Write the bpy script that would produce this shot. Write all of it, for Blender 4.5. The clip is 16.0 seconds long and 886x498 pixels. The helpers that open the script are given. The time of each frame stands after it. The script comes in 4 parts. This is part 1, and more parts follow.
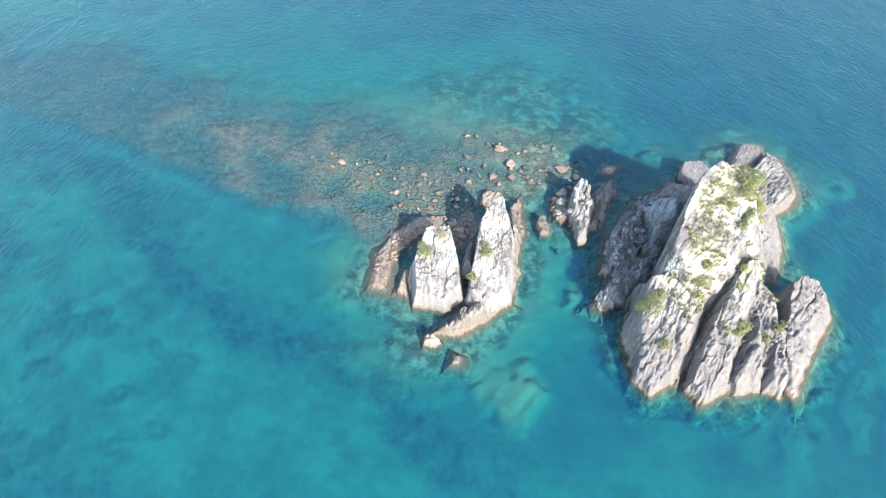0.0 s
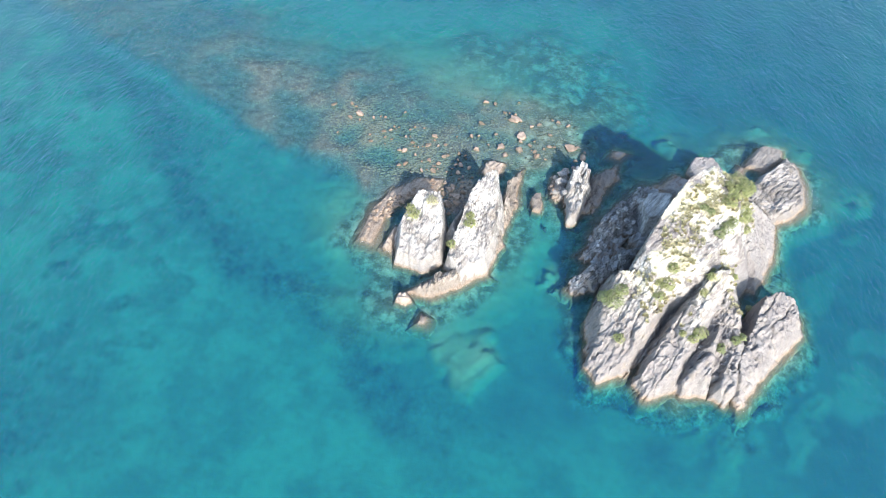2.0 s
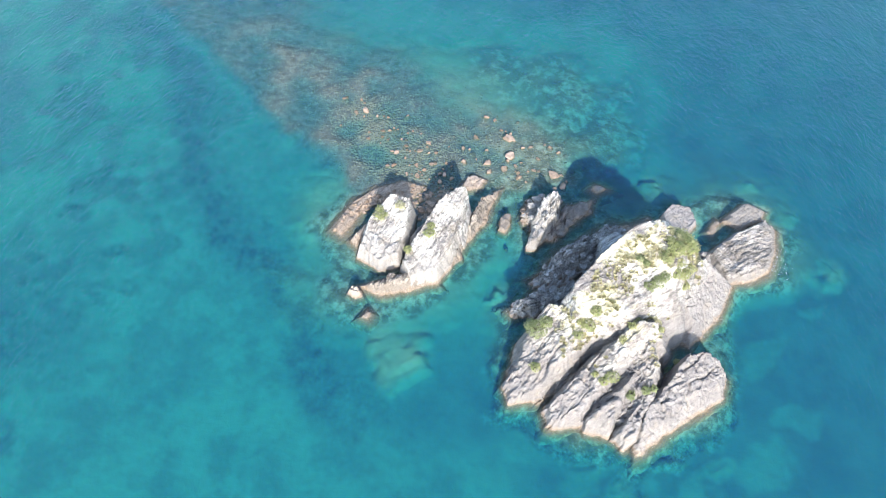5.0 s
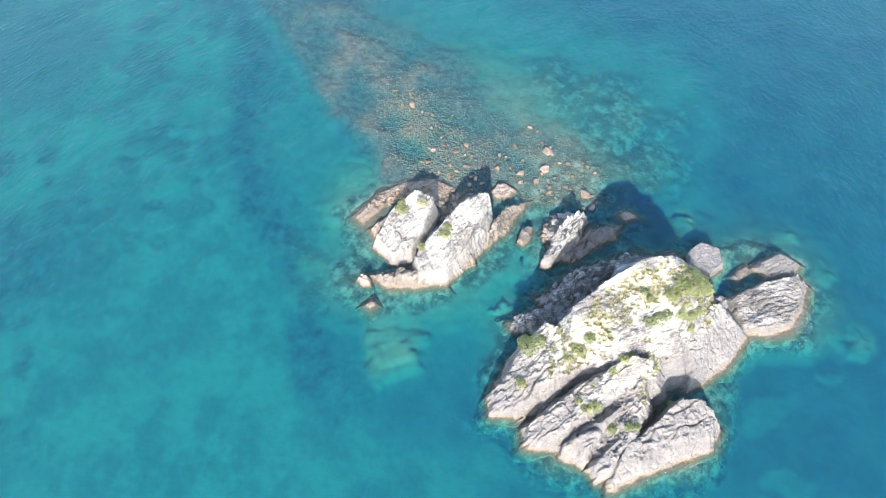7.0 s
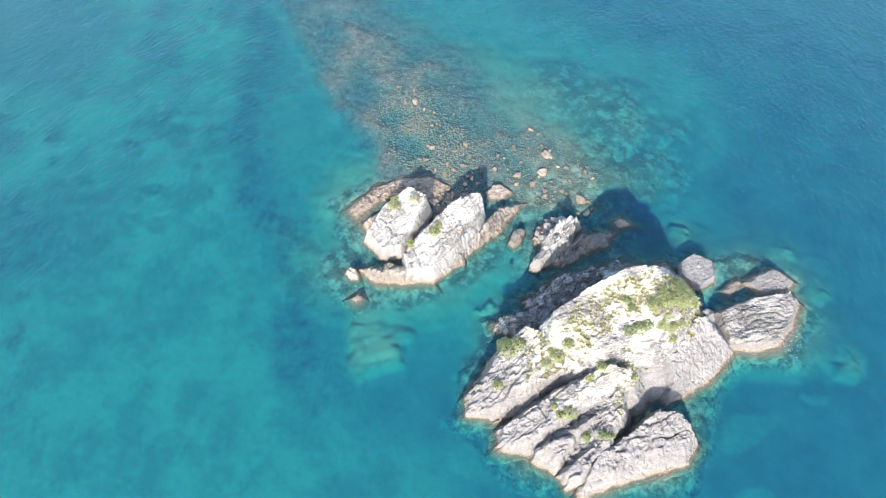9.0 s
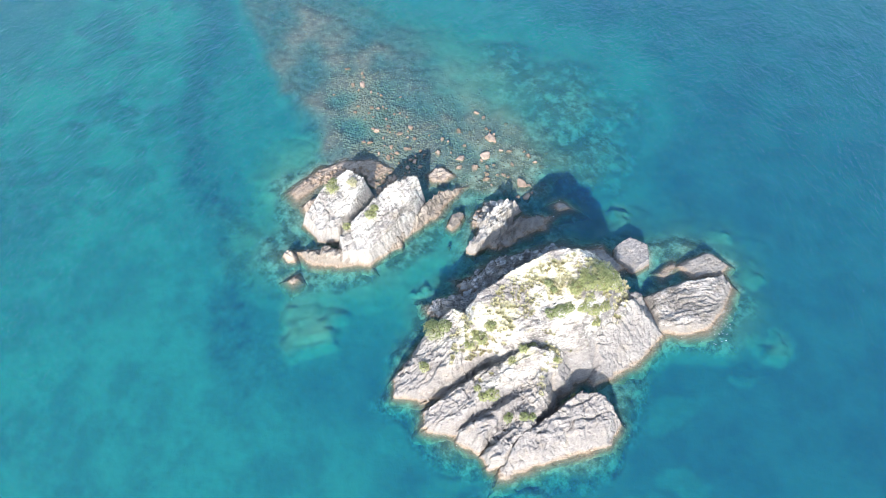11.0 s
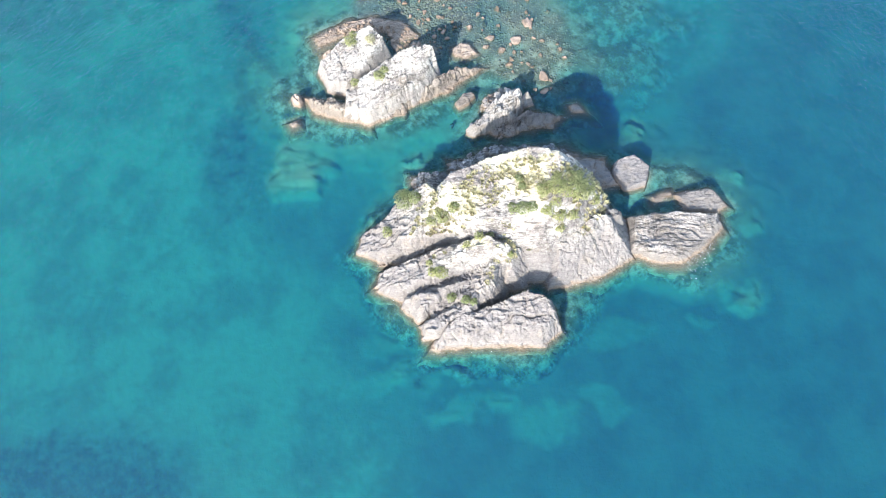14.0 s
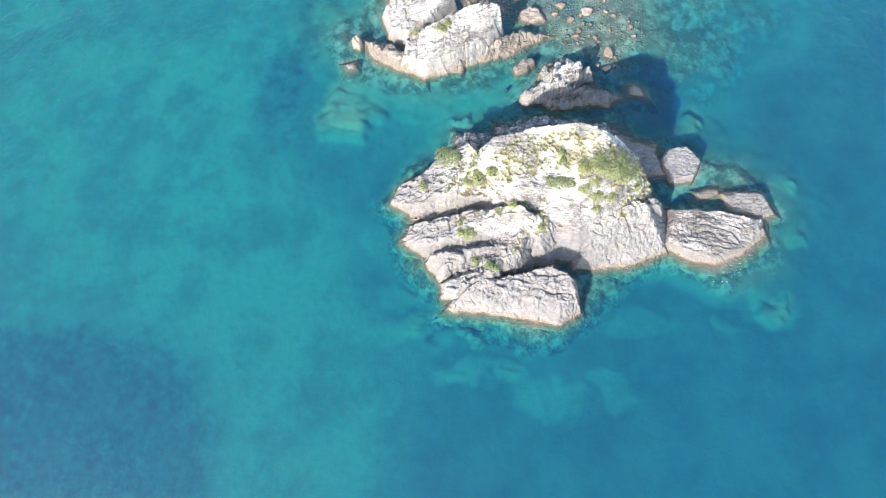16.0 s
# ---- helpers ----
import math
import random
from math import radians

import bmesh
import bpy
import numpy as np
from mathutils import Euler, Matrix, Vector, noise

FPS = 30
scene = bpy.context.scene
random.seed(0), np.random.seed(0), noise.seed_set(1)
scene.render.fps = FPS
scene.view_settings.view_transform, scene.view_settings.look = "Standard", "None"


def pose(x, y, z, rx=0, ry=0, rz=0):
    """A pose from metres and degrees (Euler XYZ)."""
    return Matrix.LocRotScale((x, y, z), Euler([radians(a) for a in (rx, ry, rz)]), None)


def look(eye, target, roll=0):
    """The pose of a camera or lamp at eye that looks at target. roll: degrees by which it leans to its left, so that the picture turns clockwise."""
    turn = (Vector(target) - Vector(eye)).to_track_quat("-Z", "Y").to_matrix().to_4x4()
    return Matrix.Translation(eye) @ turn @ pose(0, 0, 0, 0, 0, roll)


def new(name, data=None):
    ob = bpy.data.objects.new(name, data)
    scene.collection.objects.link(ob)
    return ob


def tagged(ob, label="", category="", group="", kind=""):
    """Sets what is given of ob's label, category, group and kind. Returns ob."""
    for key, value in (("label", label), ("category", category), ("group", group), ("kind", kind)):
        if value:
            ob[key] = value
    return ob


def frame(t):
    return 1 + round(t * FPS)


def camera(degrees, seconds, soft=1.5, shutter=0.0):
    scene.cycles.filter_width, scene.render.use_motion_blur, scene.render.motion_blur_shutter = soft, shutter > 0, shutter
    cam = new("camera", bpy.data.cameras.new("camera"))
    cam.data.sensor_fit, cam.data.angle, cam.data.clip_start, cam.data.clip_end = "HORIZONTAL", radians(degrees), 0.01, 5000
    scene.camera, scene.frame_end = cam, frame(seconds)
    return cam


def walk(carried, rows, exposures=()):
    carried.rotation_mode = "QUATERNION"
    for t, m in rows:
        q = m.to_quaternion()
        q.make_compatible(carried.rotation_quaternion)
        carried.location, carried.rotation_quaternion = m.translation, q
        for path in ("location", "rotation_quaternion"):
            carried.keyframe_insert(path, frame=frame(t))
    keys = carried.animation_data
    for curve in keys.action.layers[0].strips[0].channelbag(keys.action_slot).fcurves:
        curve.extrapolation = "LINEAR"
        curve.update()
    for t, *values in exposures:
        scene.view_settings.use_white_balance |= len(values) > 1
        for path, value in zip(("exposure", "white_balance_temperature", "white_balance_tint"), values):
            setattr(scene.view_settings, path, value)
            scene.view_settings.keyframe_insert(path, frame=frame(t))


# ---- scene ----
cam = camera(66.7, 16.0, soft=0.6)
PATH = [
    (0, (-0.476, 1.539, 61.517), (-0.483, 2.847, 60.005), -0.6),
    (0.5, (2.153, 1.729, 62.641), (2.08, 3.0, 61.098), -0.6),
    (1, (4.863, 2.027, 63.752), (4.727, 3.258, 62.181), -0.8),
    (1.5, (7.226, 2.28, 64.838), (7.048, 3.47, 63.24), -0.5),
    (2, (9.819, 2.749, 65.894), (9.606, 3.897, 64.27), -0.5),
    (2.5, (12.515, 3.208, 66.967), (12.269, 4.318, 65.321), -0.6),
    (3, (14.633, 3.746, 68.046), (14.368, 4.841, 66.394), -0.2),
    (3.5, (17.113, 4.305, 69.153), (16.807, 5.389, 67.5), -0.3),
    (4, (19.465, 5.001, 70.272), (19.117, 6.07, 68.617), -0.3),
    (6.5, (29.662, 9.531, 72.223), (29.092, 10.497, 70.567), -1.1),
    (7, (30.772, 10.298, 72.091), (30.149, 11.23, 70.435), -1.1),
    (7.5, (31.627, 10.876, 72.098), (30.966, 11.78, 70.441), -1.2),
    (8, (32.532, 11.425, 72.094), (31.847, 12.312, 70.438), -1.5),
    (8.5, (33.229, 11.924, 72.075), (32.548, 12.814, 70.418), -1.2),
    (11, (40.597, 16.987, 72.242), (39.949, 17.849, 70.557), -0.6),
    (11.5, (42.504, 18.248, 72.306), (41.873, 19.087, 70.604), -0.6),
    (12, (44.407, 19.494, 72.235), (43.805, 20.283, 70.498), -0.6),
    (12.5, (46.399, 20.801, 72.075), (45.806, 21.513, 70.303), -0.6),
    (13, (47.995, 22.288, 72.294), (47.409, 22.916, 70.488), -0.7),
    (13.5, (49.224, 23.437, 72.349), (48.64, 23.989, 70.518), -0.8),
    (14, (50.298, 24.245, 72.445), (49.679, 24.724, 70.605), -1.3),
    (14.5, (50.839, 25.012, 72.484), (50.181, 25.424, 70.64), -1.7),
    (15, (51.237, 25.404, 72.642), (50.554, 25.765, 70.797), -2.0),
    (15.5, (51.51, 25.573, 72.545), (50.856, 25.908, 70.685), -2.3),
    (16, (51.554, 25.794, 72.607), (50.945, 26.096, 70.726), -2.8),
]
walk(cam, [(t, look(eye, target, roll)) for t, eye, target, roll in PATH])

# ---------------------------------------------------------------- light
SUN = Vector((0.80, -1.48, 1.06)).normalized()
world = bpy.data.worlds.new("sky")
scene.world = world
world.use_nodes = True
wn = world.node_tree.nodes
sky = wn.new("ShaderNodeTexSky")
sky.sky_type = "NISHITA"
sky.sun_disc = False
sky.sun_elevation = math.asin(SUN.z)
sky.sun_rotation = math.atan2(SUN.x, SUN.y)
sky.air_density = 1.5
sky.dust_density = 2.0
sky.ozone_density = 4.0
world.node_tree.links.new(sky.outputs["Color"], wn["Background"].inputs["Color"])
wn["Background"].inputs["Strength"].default_value = 0.15
sun = new("sun", bpy.data.lights.new("sun", "SUN"))
sun.data.energy = 2.6
sun.data.angle = radians(0.5)
sun.data.color = (1.0, 0.965, 0.915)
sun.matrix_world = look(SUN * 300, (0, 0, 0))


scene.view_settings.exposure = 1.63


# ---------------------------------------------------------------- noise
def _hash(ix, iy, iz, seed):
    h = (ix.astype(np.int64) * 374761393 + iy.astype(np.int64) * 668265263 + iz.astype(np.int64) * 2147483647 + seed * 144665) & 0xFFFFFFFF
    h = ((h ^ (h >> 13)) * 1274126177) & 0xFFFFFFFF
    h = ((h ^ (h >> 16)) * 2246822519) & 0xFFFFFFFF
    return ((h ^ (h >> 15)) & 0xFFFF) / 32767.5 - 1.0


def vnoise(x, y, z, seed=0):
    """Smooth noise between -1 and 1."""
    x, y, z = np.broadcast_arrays(np.asarray(x, float), y, z)
    ix, iy, iz = np.floor(x), np.floor(y), np.floor(z)
    fx, fy, fz = x - ix, y - iy, z - iz
    fx, fy, fz = (f * f * f * (f * (f * 6 - 15) + 10) for f in (fx, fy, fz))
    out = 0.0
    for a in (0, 1):
        for b in (0, 1):
            for c in (0, 1):
                w = (fx if a else 1 - fx) * (fy if b else 1 - fy) * (fz if c else 1 - fz)
                out = out + w * _hash(ix + a, iy + b, iz + c, seed)
    return out


def fbm(x, y, z=0.0, octaves=4, seed=0, gain=0.5):
    total, amp = 0.0, 1.0
    for n in range(octaves):
        k = 2.03 ** n
        total = total + amp * vnoise(x * k + 17.3 * n, y * k - 9.1 * n, z * k, seed + n)
        amp *= gain
    return total


def cells(u, v, seed):
    """Broken facets: for each place a step and a tilt, constant over one irregular cell of about one unit."""
    iu, iv = np.floor(u), np.floor(v)
    best = np.full(np.shape(u), 9.0)
    step, tu, tv, du, dv = (np.zeros(np.shape(u)) for _ in range(5))
    zero = np.zeros(np.shape(u))
    for a in (-1, 0, 1):
        for c in (-1, 0, 1):
            cu, cv = iu + a, iv + c
            pu = cu + 0.5 + 0.45 * _hash(cu, cv, zero, seed)
            pv = cv + 0.5 + 0.45 * _hash(cu, cv, zero, seed + 1)
            d = (u - pu) ** 2 + (v - pv) ** 2
            near = d < best
            best = np.where(near, d, best)
            step = np.where(near, _hash(cu, cv, zero, seed + 2), step)
            tu = np.where(near, _hash(cu, cv, zero, seed + 3), tu)
            tv = np.where(near, _hash(cu, cv, zero, seed + 4), tv)
            du, dv = np.where(near, u - pu, du), np.where(near, v - pv, dv)
    return step, tu * du + tv * dv


def smooth(a, b, v):
    t = np.clip((v - a) / (b - a), 0, 1)
    return t * t * (3 - 2 * t)


# ---------------------------------------------------------------- materials
def material(name):
    m = bpy.data.materials.new(name)
    m.use_nodes = True
    return m, m.node_tree.nodes, m.node_tree.links


def node(nodes, kind, **inputs):
    n = nodes.new(kind)
    for key, value in inputs.items():
        n.inputs[key.replace("_", " ")].default_value = value
    return n


def ramp(nodes, links, fac, stops):
    r = nodes.new("ShaderNodeValToRGB")
    e = r.color_ramp.elements
    while len(e) < len(stops):
        e.new(0.5)
    for el, (at, c) in zip(e, stops):
        el.position = at
        el.color = (*c, 1) if len(c) == 3 else c
    links.new(fac, r.inputs["Fac"])
    return r.outputs["Color"]


def mixc(nodes, links, fac, a, b, blend="MIX"):
    m = nodes.new("ShaderNodeMix")
    m.data_type, m.blend_type = "RGBA", blend
    for sock, v in ((m.inputs[0], fac), (m.inputs[6], a), (m.inputs[7], b)):
        if isinstance(v, bpy.types.NodeSocket):
            links.new(v, sock)
        elif isinstance(v, (int, float)):
            sock.default_value = v
        else:
            sock.default_value = (*v, 1)
    return m.outputs[2]


def maths(nodes, links, op, a, b=0.0, clamp=False):
    m = nodes.new("ShaderNodeMath")
    m.operation, m.use_clamp = op, clamp
    for sock, v in ((m.inputs[0], a), (m.inputs[1], b)):
        if isinstance(v, bpy.types.NodeSocket):
            links.new(v, sock)
        else:
            sock.default_value = v
    return m.outputs[0]


def noise_tex(nodes, links, vec, scale, detail=6.0, rough=0.6):
    n = node(nodes, "ShaderNodeTexNoise", Scale=scale, Detail=detail, Roughness=rough)
    links.new(vec, n.inputs["Vector"])
    return n.outputs["Fac"]


def spread(nodes, links, v, lo, hi):
    r = nodes.new("ShaderNodeMapRange")
    r.interpolation_type = "SMOOTHSTEP"
    links.new(v, r.inputs["Value"])
    r.inputs["From Min"].default_value, r.inputs["From Max"].default_value = lo, hi
    return r.outputs["Result"]


def rock_material(name, strike, pale, grey, grassy=0.0, splash=4.5):
    """Bedded pale rock: lichen greys above, a rusty tidal band, brown weed at and below the water's edge."""
    m, n, l = material(name)
    b = n["Principled BSDF"]
    geo = n.new("ShaderNodeNewGeometry")
    pos = geo.outputs["Position"]
    turn = n.new("ShaderNodeMapping")
    turn.inputs["Rotation"].default_value = (0, 0, -radians(strike))
    l.new(pos, turn.inputs["Vector"])
    bed = n.new("ShaderNodeMapping")
    bed.inputs["Scale"].default_value = (0.22, 1.5, 0.8)
    l.new(turn.outputs[0], bed.inputs["Vector"])
    streak = noise_tex(n, l, bed.outputs[0], 1.6, 9, 0.68)
    blotch = noise_tex(n, l, pos, 0.35, 5, 0.6)
    grain = noise_tex(n, l, pos, 7.0, 8, 0.75)
    thin = n.new("ShaderNodeMapping")
    thin.inputs["Scale"].default_value = (0.45, 3.2, 1.3)
    l.new(turn.outputs[0], thin.inputs["Vector"])
    crack = noise_tex(n, l, thin.outputs[0], 1.8, 8, 0.72)
    speck = noise_tex(n, l, pos, 3.2, 9, 0.8)

    def hairline(vec, scale, width, detail=4):
        """Thin dark joints where a smooth field passes its middle."""
        f = maths(n, l, "ABSOLUTE", maths(n, l, "SUBTRACT", noise_tex(n, l, vec, scale, detail, 0.55), 0.5))
        return maths(n, l, "SUBTRACT", 1.0, spread(n, l, f, 0.3 * width, width))

    long_joint = hairline(thin.outputs[0], 0.55, 0.030)
    short_joint = hairline(pos, 0.9, 0.016)
    fine_joint = hairline(thin.outputs[0], 1.7, 0.028)
    col = mixc(n, l, spread(n, l, blotch, 0.42, 0.60), pale, grey)
    col = mixc(n, l, spread(n, l, streak, 0.52, 0.64), col, tuple(0.62 * c for c in grey))
    col = mixc(n, l, maths(n, l, "MULTIPLY", spread(n, l, crack, 0.50, 0.36), 0.55), col, tuple(min(1.06 * c, 0.84) for c in pale))
    col = mixc(n, l, spread(n, l, grain, 0.38, 0.66), col, mixc(n, l, 1.0, col, (0.56, 0.55, 0.54), "MULTIPLY"))
    col = mixc(n, l, maths(n, l, "MULTIPLY", spread(n, l, speck, 0.545, 0.61), 0.8), col, tuple(0.33 * c for c in grey))
    for line, depth in ((long_joint, 0.8), (short_joint, 0.6), (fine_joint, 0.55)):
        col = mixc(n, l, maths(n, l, "MULTIPLY", maths(n, l, "MULTIPLY", line, spread(n, l, grain, 0.66, 0.42)), depth), col, tuple(0.22 * c for c in grey))
    warm = noise_tex(n, l, pos, 0.8, 4, 0.6)
    sep = n.new("ShaderNodeSeparateXYZ")
    l.new(pos, sep.inputs[0])
    z = sep.outputs["Z"]
    lichen = maths(n, l, "ADD", z, maths(n, l, "MULTIPLY", maths(n, l, "SUBTRACT", blotch, 0.5), 1.3 * splash))
    lichen = maths(n, l, "SUBTRACT", 1.0, spread(n, l, lichen, 0.6 * splash, 1.25 * splash))
    coat = mixc(n, l, spread(n, l, grain, 0.35, 0.65), tuple(0.62 * v for v in grey), grey)
    col = mixc(n, l, maths(n, l, "MULTIPLY", maths(n, l, "MULTIPLY", lichen, 0.85), spread(n, l, crack, 0.26, 0.44)), col, coat)
    col = mixc(n, l, maths(n, l, "MULTIPLY", spread(n, l, warm, 0.5, 0.75), 0.3), col, (0.36, 0.29, 0.20))
    if grassy:
        up = n.new("ShaderNodeSeparateXYZ")
        l.new(geo.outputs["Normal"], up.inputs[0])
        patch = noise_tex(n, l, pos, 0.32, 5, 0.65)
        f = maths(n, l, "MULTIPLY", spread(n, l, patch, 0.47, 0.60), spread(n, l, up.outputs["Z"], 0.45, 0.8))
        f = maths(n, l, "MULTIPLY", f, spread(n, l, z, 4.0, 8.0))
        straw = mixc(n, l, spread(n, l, grain, 0.35, 0.65), (0.68, 0.62, 0.46), (0.54, 0.49, 0.31))
        col = mixc(n, l, maths(n, l, "MULTIPLY", f, grassy), col, straw)
    zn = maths(n, l, "ADD", z, maths(n, l, "MULTIPLY", maths(n, l, "SUBTRACT", streak, 0.5), 1.6))
    rust = mixc(n, l, spread(n, l, grain, 0.4, 0.62), (0.20, 0.145, 0.105), (0.34, 0.27, 0.21))
    col = mixc(n, l, maths(n, l, "SUBTRACT", 1.0, maths(n, l, "ADD", spread(n, l, zn, 0.08, 0.6), 0.1, True)), col, rust)
    weed = mixc(n, l, spread(n, l, grain, 0.4, 0.65), (0.14, 0.105, 0.075), (0.25, 0.19, 0.135))
    col = mixc(n, l, maths(n, l, "SUBTRACT", 1.0, spread(n, l, zn, -0.12, 0.1)), col, weed)
    under = mixc(n, l, spread(n, l, warm, 0.42, 0.6), (0.17, 0.16, 0.10), (0.34, 0.33, 0.24))
    col = mixc(n, l, maths(n, l, "SUBTRACT", 1.0, spread(n, l, zn, -0.9, -0.2)), col, under)
    l.new(col, b.inputs["Base Color"])
    b.inputs["Roughness"].default_value = 0.85
    b.inputs["Specular IOR Level"].default_value = 0.25
    bump = node(n, "ShaderNodeBump", Strength=0.55, Distance=0.3)
    l.new(maths(n, l, "ADD", maths(n, l, "SUBTRACT", maths(n, l, "MULTIPLY", streak, 0.25), maths(n, l, "MULTIPLY", crack, 0.5)), maths(n, l, "ADD", maths(n, l, "MULTIPLY", grain, 0.9), maths(n, l, "SUBTRACT", maths(n, l, "MULTIPLY", speck, -0.6), maths(n, l, "MULTIPLY", maths(n, l, "ADD", long_joint, fine_joint), 0.35)))), bump.inputs["Height"])
    l.new(bump.outputs[0], b.inputs["Normal"])
    return m


def stone_material(name, a, c, dark):
    """Weathered beach stone, dry and tan on top, brown with weed at the water."""
    m, n, l = material(name)
    b = n["Principled BSDF"]
    geo = n.new("ShaderNodeNewGeometry")
    pos = geo.outputs["Position"]
    rnd = n.new("ShaderNodeObjectInfo").outputs["Random"]
    isl = geo.outputs["Random Per Island"]
    f = noise_tex(n, l, pos, 1.7, 6, 0.65)
    col = mixc(n, l, spread(n, l, f, 0.38, 0.66), a, c)
    v = maths(n, l, "FRACT", maths(n, l, "ADD", rnd, isl))
    col = mixc(n, l, v, col, mixc(n, l, 1.0, col, (0.55, 0.5, 0.45), "MULTIPLY"))
    sep = n.new("ShaderNodeSeparateXYZ")
    l.new(pos, sep.inputs[0])
    zn = maths(n, l, "ADD", sep.outputs["Z"], maths(n, l, "MULTIPLY", maths(n, l, "SUBTRACT", f, 0.5), 0.5))
    col = mixc(n, l, maths(n, l, "SUBTRACT", 1.0, spread(n, l, zn, -0.05, 0.22)), col, dark)
    l.new(col, b.inputs["Base Color"])
    b.inputs["Roughness"].default_value = 0.8
    b.inputs["Specular IOR Level"].default_value = 0.3
    bump = node(n, "ShaderNodeBump", Strength=0.5, Distance=0.08)
    l.new(noise_tex(n, l, pos, 5.0, 6, 0.7), bump.inputs["Height"])
    l.new(bump.outputs[0], b.inputs["Normal"])
    return m


def leaf_material(name, a, c, rough=0.55):
    m, n, l = material(name)
    b = n["Principled BSDF"]
    geo = n.new("ShaderNodeNewGeometry")
    f = noise_tex(n, l, geo.outputs["Position"], 1.2, 3, 0.6)
    col = mixc(n, l, spread(n, l, f, 0.35, 0.65), a, c)
    col = mixc(n, l, geo.outputs["Random Per Island"], col, mixc(n, l, 1.0, col, (0.6, 0.65, 0.5), "MULTIPLY"))
    l.new(col, b.inputs["Base Color"])
    b.inputs["Roughness"].default_value = rough
    b.inputs["Specular IOR Level"].default_value = 0.3
    thin = node(n, "ShaderNodeBsdfTranslucent")
    l.new(col, thin.inputs["Color"])
    both = node(n, "ShaderNodeMixShader", Fac=0.45)
    l.new(b.outputs[0], both.inputs[1])
    l.new(thin.outputs[0], both.inputs[2])
    l.new(both.outputs[0], n["Material Output"].inputs["Surface"])
    return m


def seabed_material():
    """Pale sand, stony reef and weed, darkened with depth as the water dims it."""
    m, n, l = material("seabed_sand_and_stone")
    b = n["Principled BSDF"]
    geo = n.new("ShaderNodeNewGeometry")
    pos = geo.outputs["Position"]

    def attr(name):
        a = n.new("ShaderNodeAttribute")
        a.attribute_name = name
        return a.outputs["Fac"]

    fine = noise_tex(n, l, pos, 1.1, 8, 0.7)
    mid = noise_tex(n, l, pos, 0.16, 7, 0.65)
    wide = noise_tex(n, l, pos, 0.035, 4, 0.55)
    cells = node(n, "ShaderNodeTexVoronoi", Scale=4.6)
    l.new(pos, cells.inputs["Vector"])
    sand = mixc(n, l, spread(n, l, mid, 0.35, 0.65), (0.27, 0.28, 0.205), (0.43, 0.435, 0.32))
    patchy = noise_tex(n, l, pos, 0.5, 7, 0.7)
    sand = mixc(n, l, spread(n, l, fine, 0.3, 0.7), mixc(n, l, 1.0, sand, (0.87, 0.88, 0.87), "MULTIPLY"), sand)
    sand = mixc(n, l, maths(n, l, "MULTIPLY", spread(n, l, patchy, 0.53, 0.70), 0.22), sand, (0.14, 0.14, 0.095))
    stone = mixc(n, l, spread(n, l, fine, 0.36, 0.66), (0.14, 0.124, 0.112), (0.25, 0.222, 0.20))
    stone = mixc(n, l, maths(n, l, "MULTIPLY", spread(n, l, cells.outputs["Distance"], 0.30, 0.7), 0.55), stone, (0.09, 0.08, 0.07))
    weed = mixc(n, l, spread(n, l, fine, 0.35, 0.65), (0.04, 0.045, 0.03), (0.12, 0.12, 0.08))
    # depth dimming put into the floor's colour: a darker grey where water is deep
    deep_tone = mixc(n, l, spread(n, l, mid, 0.3, 0.7), (0.16, 0.16, 0.13), (0.24, 0.23, 0.19))
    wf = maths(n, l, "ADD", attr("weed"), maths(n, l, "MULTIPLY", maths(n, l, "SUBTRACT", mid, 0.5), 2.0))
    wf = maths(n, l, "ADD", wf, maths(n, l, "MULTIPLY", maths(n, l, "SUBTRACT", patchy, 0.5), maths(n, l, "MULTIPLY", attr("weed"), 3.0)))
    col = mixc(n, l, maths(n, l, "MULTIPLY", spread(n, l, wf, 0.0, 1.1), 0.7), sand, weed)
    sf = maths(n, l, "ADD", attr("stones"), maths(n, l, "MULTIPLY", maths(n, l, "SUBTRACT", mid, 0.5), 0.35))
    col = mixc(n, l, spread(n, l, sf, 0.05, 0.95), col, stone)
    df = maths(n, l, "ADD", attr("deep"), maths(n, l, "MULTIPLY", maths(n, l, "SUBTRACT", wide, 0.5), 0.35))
    col = mixc(n, l, spread(n, l, df, 0.0, 1.0), col, deep_tone)
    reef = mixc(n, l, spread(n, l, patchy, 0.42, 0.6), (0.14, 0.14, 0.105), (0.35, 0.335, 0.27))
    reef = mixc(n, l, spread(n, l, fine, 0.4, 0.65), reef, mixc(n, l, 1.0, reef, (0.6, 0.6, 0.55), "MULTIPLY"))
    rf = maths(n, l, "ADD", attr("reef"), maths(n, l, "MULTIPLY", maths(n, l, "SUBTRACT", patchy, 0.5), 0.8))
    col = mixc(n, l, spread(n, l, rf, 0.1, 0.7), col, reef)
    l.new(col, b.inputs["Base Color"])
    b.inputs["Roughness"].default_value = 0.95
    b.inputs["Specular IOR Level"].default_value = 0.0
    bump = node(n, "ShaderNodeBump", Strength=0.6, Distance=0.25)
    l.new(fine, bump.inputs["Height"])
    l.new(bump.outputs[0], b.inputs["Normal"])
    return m


